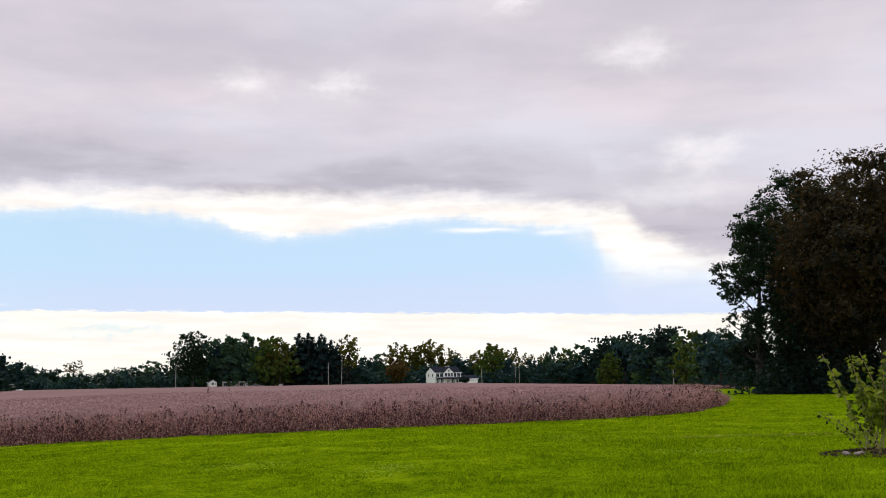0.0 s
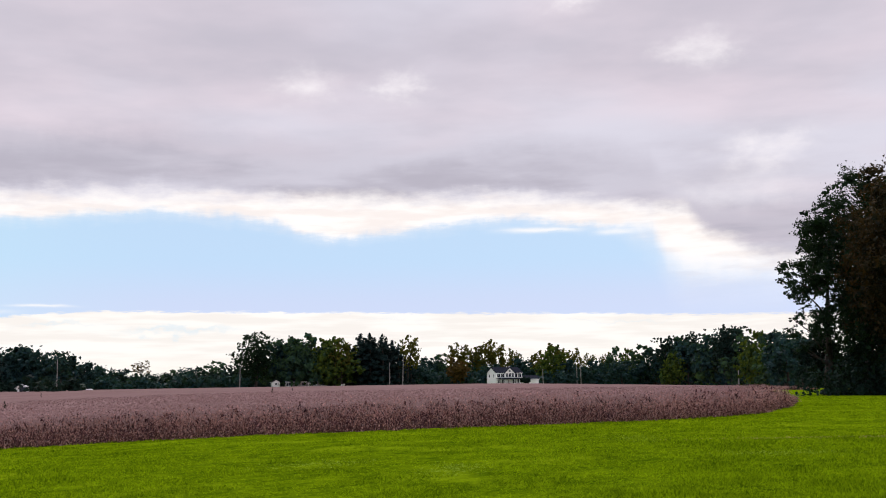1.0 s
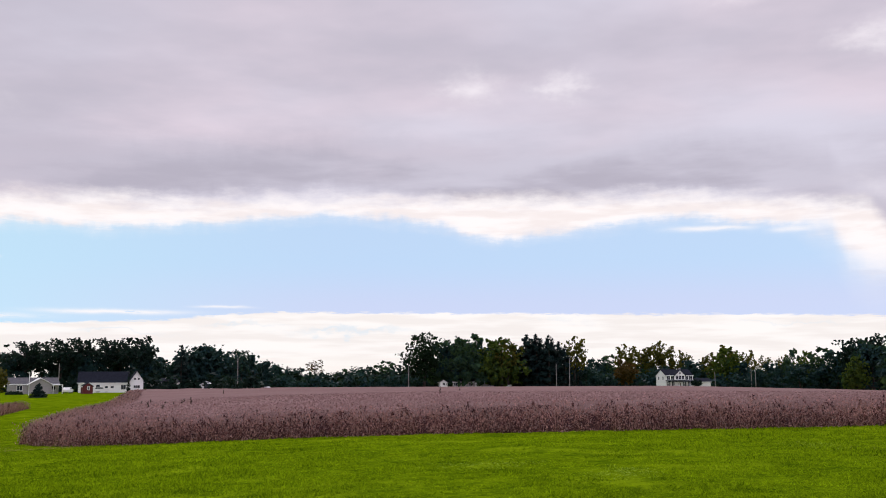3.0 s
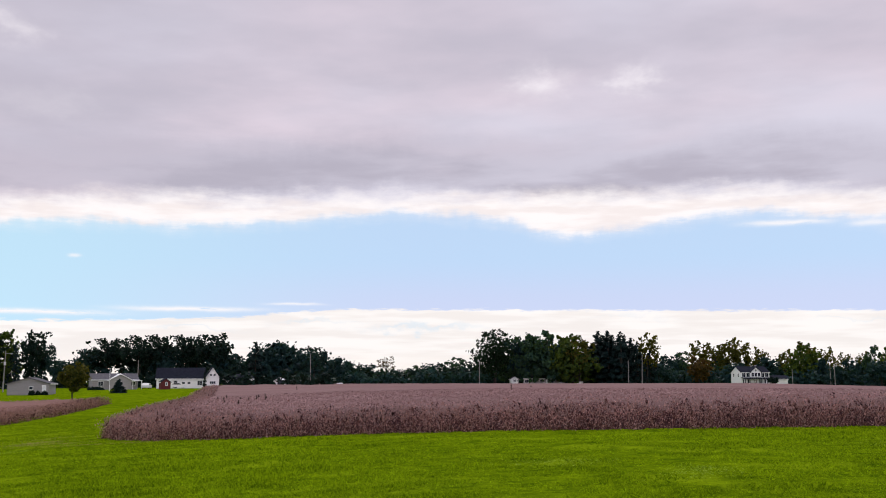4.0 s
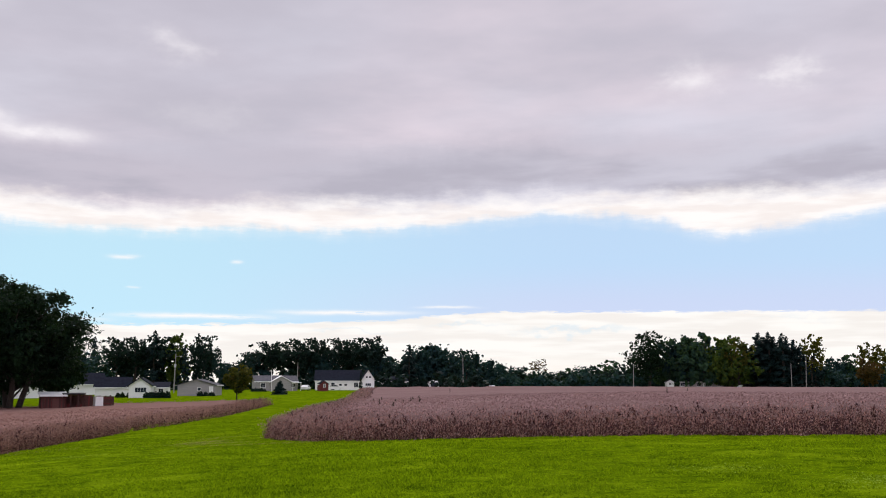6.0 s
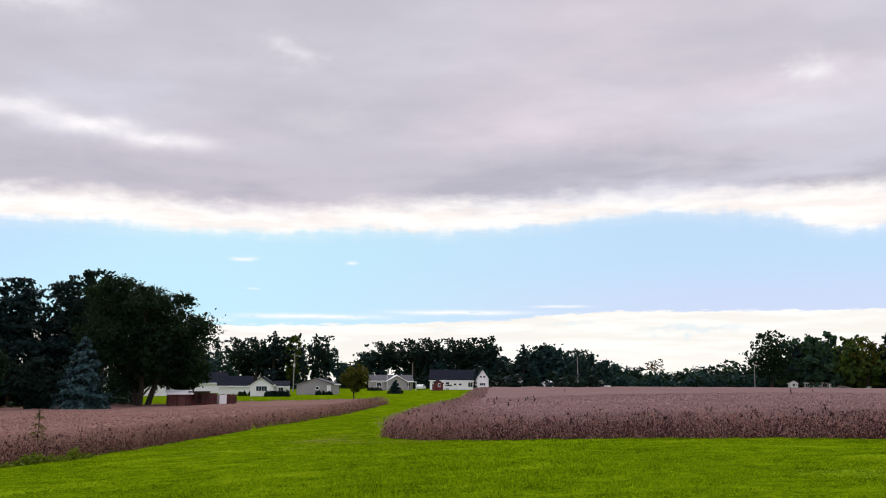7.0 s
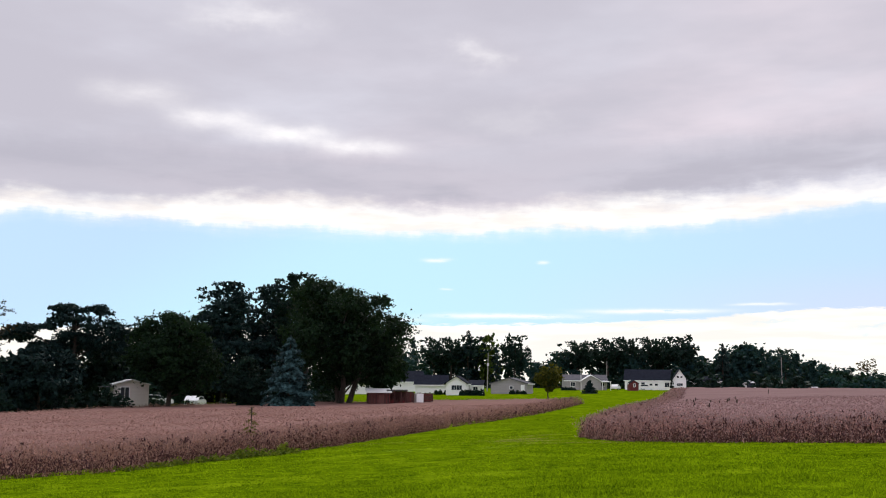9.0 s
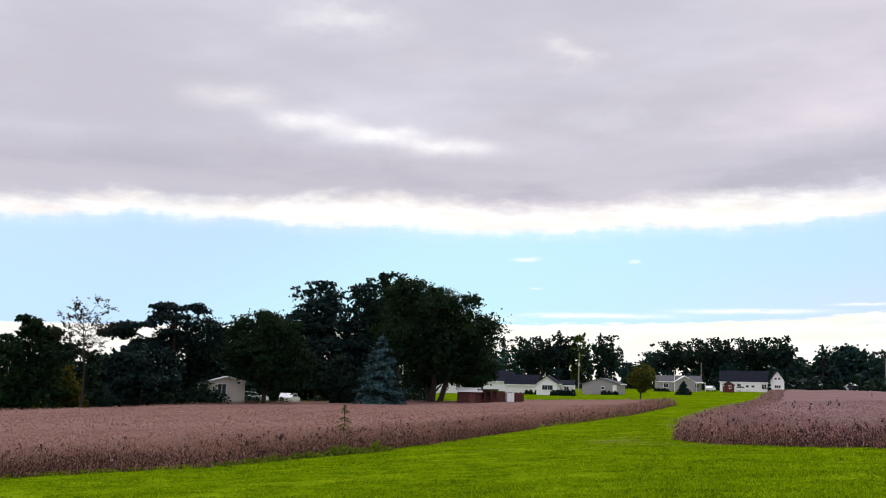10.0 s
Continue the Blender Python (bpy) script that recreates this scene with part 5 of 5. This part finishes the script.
# poles
def utility_pole(b, d, h, label, arm=True, lean=0.0):
    x, y, z = spot_at(b, d)
    root = thing("utility_pole", label, "pole", pose(x, y, z, 0, lean, b))
    v, f = tube_arrays([(0, 0, -0.5), (0, 0, h * 0.5), (0, 0, h)], [0.16, 0.13, 0.10], 10)
    under(new("pole", mesh_from("pole", v, f, POLEWOOD)), root)
    if arm:
        beam = part("crossarm", boxes((-1.2, 1.2, -0.22, -0.125, h - 0.7, h - 0.55)), POLEWOOD, root)
        for u in (-1.05, -0.4, 0.4, 1.05):
            v, f = tube_arrays([(u, -0.17, h - 0.549), (u, -0.17, h - 0.4)], [0.05, 0.035], 8)
            under(new("insulator", mesh_from("insulator", v, f, CERAMIC)), beam)
    return root


for b, d, h, lean in ((14.98, 383, 9.2, 0.5), (5.88, 386, 11.4, 1.5), (6.61, 386, 9.3, 0), (-4.2, 420, 9.0, 0), (-3.98, 424, 8.6, 0), (-2.08, 420, 6.6, -0.5), (-12.75, 300, 5.3, 0), (24.53, 318, 10.0, -0.5)):
    utility_pole(b, d, h, "weathered wooden utility pole along the far road", h > 12, lean)
yard = utility_pole(40.6, 236, 8.9, "wooden yard pole with a lamp and transformer", False, 1.2)
part("transformer", boxes((-0.25, 0.25, -0.5, -0.2, 5.8, 6.5)), METAL, yard)
part("lamp_arm", boxes((0.1, 1.1, -0.03, 0.03, 8.3, 8.37)), METAL, yard)
part("lamp_head", boxes((1.0, 1.4, -0.12, 0.12, 8.2, 8.36)), CERAMIC, yard)
utility_pole(33.9, 300, 8.0, "wooden utility pole behind the grey house", False, 1.0)
mast = thing("flag_pole", "thin white mast before the grey house", "pole", stand(35.33, 240))
v, f = tube_arrays([(0, 0, -0.3), (0, 0, 5.2)], [0.06, 0.05], 8)
under(new("shaft", mesh_from("shaft", v, f, TRIM)), mast)


# hedge by the cottage
hedge_mass("cottage_hedge", "low clipped dark hedge before the white cottage", [(b, 188, 1.25, 0.8) for b in np.arange(41.2, 42.0, 0.2)], 0.14, 420, LEAF_BLUE, 71, "hedge")
hedge_mass("garage_shrubs", "low dark shrubs along the grey garage", [(b, 199, 0.9, 0.6) for b in (38.6, 38.9, 39.2)], 0.12, 420, LEAF_BLUE, 72)
hedge_mass("porch_shrubs", "low dark shrubs along the grey house", [(b, 255, 0.9, 0.7) for b in (35.8, 36.0, 36.25)], 0.13, 380, LEAF_BLUE, 73)
hedge_mass("shed_weeds", "weedy shrubs beside the long white shed", [(b, 196, 1.0, 0.7) for b in (42.6, 42.9, 43.3, 43.5)], 0.14, 300, LEAF, 74)

# green weeds along the west field's edge
rng_w = np.random.default_rng(8)
hedge_mass("field_edge_weeds", "bright green weeds at the edge of the crop", [(float(b), float(d), float(rng_w.uniform(0.10, 0.42)), 0.30) for b, d in
           zip(np.linspace(51.5, 60.5, 14), np.linspace(37.5, 31.0, 14) - 0.35)], 0.05, 900, WEED, 75, "weeds")
tree("tall_weed", "tall feathery green weed standing above the crop", "spruce", 1.75, 1.2, 0.15, 0.034, 1500, LEAF_OLIVE, 76, stand(53.9, 38.6), thick=0.008, category="weed")


stalks = random.Random(13)
for b, d, k in [(13.24, 78.0, 1.0), (13.2, 150.0, 1.1), (25.3, 150.0, 1.1), (12.1, 120.0, 0.95)] + [(stalks.uniform(26.6, 29.8), stalks.uniform(56, 100), stalks.uniform(0.78, 0.92)) for _ in range(12)]:
    tree("tall_weed", "dark seed stalk standing above the crop", "spruce", 1.2 * k, 0.3, 0.55, 0.045, 110, LEAF_BROWN, int(b * 7 + d), stand(b, d), thick=0.012, category="weed")


def clover(x, y, w, d, n, seed, mat=CLOVER, name="clover_patch", label="pale clover and dry grass in the lawn"):
    """A patch of paler clover and dry grass in the lawn."""
    rng = np.random.default_rng(seed)
    q = rng.normal(size=(n, 2)) * np.array([w, d]) * 0.5
    px2, py2 = x + q[:, 0], y + q[:, 1]
    p = np.stack([px2, py2, ground(px2, py2) + rng.uniform(0.02, 0.045, n)], 1)
    v, f = cards(p, rng.uniform(0.006, 0.018, n), rng, 0.8, 0.9, True)
    tagged(new(name, mesh_from(name, v, f, mat)), label, "grass", kind="stuff")


for k, row in enumerate(((-0.88, 15.8, 0.6, 1.0, 700), (2.66, 22.3, 0.7, 1.4, 500), (-3.3, 17.4, 0.9, 0.9, 500), (4.6, 17.4, 1.5, 0.7, 700), (-22.1, 26.2, 0.8, 1.6, 600), (-24.9, 24.4, 1.0, 1.2, 500))):
    clover(*row, 200 + k)
# straw-coloured grass round the field's western tip and along its edge
for k, row in enumerate(((-25.4, 31.6, 1.0, 1.2, 1500), (-24.2, 30.2, 2.2, 0.8, 1600), (-20.2, 28.6, 4.0, 0.5, 1500), (-27.2, 34.5, 0.8, 2.6, 900), (-30.5, 28.9, 1.0, 3.4, 700), (6.8, 21.6, 3.0, 0.35, 1300))):
    clover(*row, 230 + k, DRYGRASS, "dry_grass_patch", "straw-coloured dry grass in the lawn")

# ---------------------------------------------------------------- shrub and its bed beside the lawn
def leaf_shrub():
    rng = np.random.default_rng(91)
    x, y = 6.88, 16.0
    z = float(ground(x, y))
    root = thing("young_shrub", "young leafy shrub with pale stems in a mulch bed", "shrub", pose(x, y, z))
    for k in range(20):
        a = rng.uniform(0, 2 * np.pi)
        spread = rng.uniform(0.15, 0.62)
        h = rng.uniform(1.0, 1.85)
        foot = np.array([rng.normal() * 0.2, rng.normal() * 0.15, -0.02])
        if k < 2:
            a, spread, h = ((math.pi * 0.95, 0.72, 1.62), (math.pi * 1.05, 0.5, 1.1))[k]
        twig = k > 12
        if twig:
            a, spread, h = math.pi * rng.uniform(0.8, 1.2), rng.uniform(0.20, 0.75), rng.uniform(0.45, 1.05)
        tip = foot + np.array([math.cos(a) * spread, math.sin(a) * spread * 0.8, h])
        t = np.linspace(0, 1, 7)[:, None]
        p = foot + (tip - foot) * t + np.sin(t * np.pi) * rng.normal(size=3) * np.array([0.06, 0.06, 0])
        v, f = tube_arrays(p, np.linspace(0.007 if twig else 0.014, 0.003, 7), 6)
        stem = under(new("stem", mesh_from("stem", v, f, STEM)), root)
        lv, lf, n = [], [], 0
        for _ in range(int(rng.uniform(50, 74)) if not twig else 26):
            q = rng.uniform(0.35, 1.0)
            c = p[0] + (p[-1] - p[0]) * q + np.sin(q * np.pi) * (p[3] - (p[0] + p[-1]) / 2)
            d = rng.normal(size=3)
            d[2] = -abs(d[2]) * 0.5
            d /= np.linalg.norm(d)
            side = np.cross(d, rng.normal(size=3))
            side /= np.linalg.norm(side)
            nrm = np.cross(d, side)
            s = rng.uniform(0.04, 0.10) * (0.55 if twig else 1.0)
            ctr = c + d * 0.03
            w = [(0, 0), (0.18, 0.42), (0.55, 0.50), (0.95, 0.28), (1.25, 0), (0.95, -0.28), (0.55, -0.50), (0.18, -0.42)]
            ring = np.array([ctr + d * u * s + side * vv * s + nrm * (abs(vv) * 0.28 - 0.12 * u * u) * s for u, vv in w])
            spine = np.array([ctr + d * u * s - nrm * 0.12 * u * u * s for u in (0.0, 0.55, 1.25)])
            lv.append(np.concatenate([ring, spine]))
            b = n
            lf += [(b + 0, b + 1, b + 2, b + 9), (b + 9, b + 2, b + 3, b + 4), (b + 0, b + 9, b + 6, b + 7), (b + 9, b + 4, b + 5, b + 6)]
            n += 11
        under(new("leaves", mesh_from("leaves", np.concatenate(lv), lf, LEAF_BROWN if twig and k % 2 else SHRUBLEAF)), stem)
    # the bed
    bed = bmesh.new()
    bmesh.ops.create_circle(bed, cap_ends=True, segments=40, radius=1.0)
    bmesh.ops.inset_region(bed, faces=bed.faces[:], thickness=0.35, depth=0.0)
    for v in bed.verts:
        r = math.hypot(v.co.x, v.co.y)
        wob = 1 + 0.12 * math.sin(5 * math.atan2(v.co.y, v.co.x) + 1)
        v.co = (v.co.x * 1.05 * wob, v.co.y * 0.7 * wob, -0.02 + 0.09 * (1 - r ** 2))
    mound = part("mulch_bed", bed, MULCH, None)
    mound.matrix_world = pose(x, y, z)
    tagged(mound, "dark bark mulch bed cut into the lawn", "mulch bed", kind="stuff")
    n = 900
    r, a = np.sqrt(rng.uniform(0, 1, n)), rng.uniform(0, 2 * np.pi, n)
    p = np.stack([r * np.cos(a) * 1.05, r * np.sin(a) * 0.68, 0.03 + 0.08 * (1 - r * r)], 1)
    v, f = cards(p, rng.uniform(0.02, 0.05, n), rng, 0.35, 0.6)
    under(new("chips", mesh_from("chips", v, f, MULCH)), mound)
    for k, (sx, sy, s) in enumerate(((-0.75, -0.35, 0.06), (-0.6, -0.42, 0.05), (-0.5, -0.3, 0.05), (-0.15, -0.5, 0.045), (0.1, -0.52, 0.035))):
        bm = bmesh.new()
        bmesh.ops.create_icosphere(bm, subdivisions=2, radius=s)
        for vtx in bm.verts:
            vtx.co *= 1 + 0.22 * noise.noise(vtx.co * 14 + Vector((k, 0, 0)))
            vtx.co.z *= 0.55
        st = part("stone", bm, STONE, None)
        st.matrix_world = pose(x + sx, y + sy, z + 0.075)
        tagged(st, "pale rounded stone on the mulch", "stone", "bed stones")


leaf_shrub()
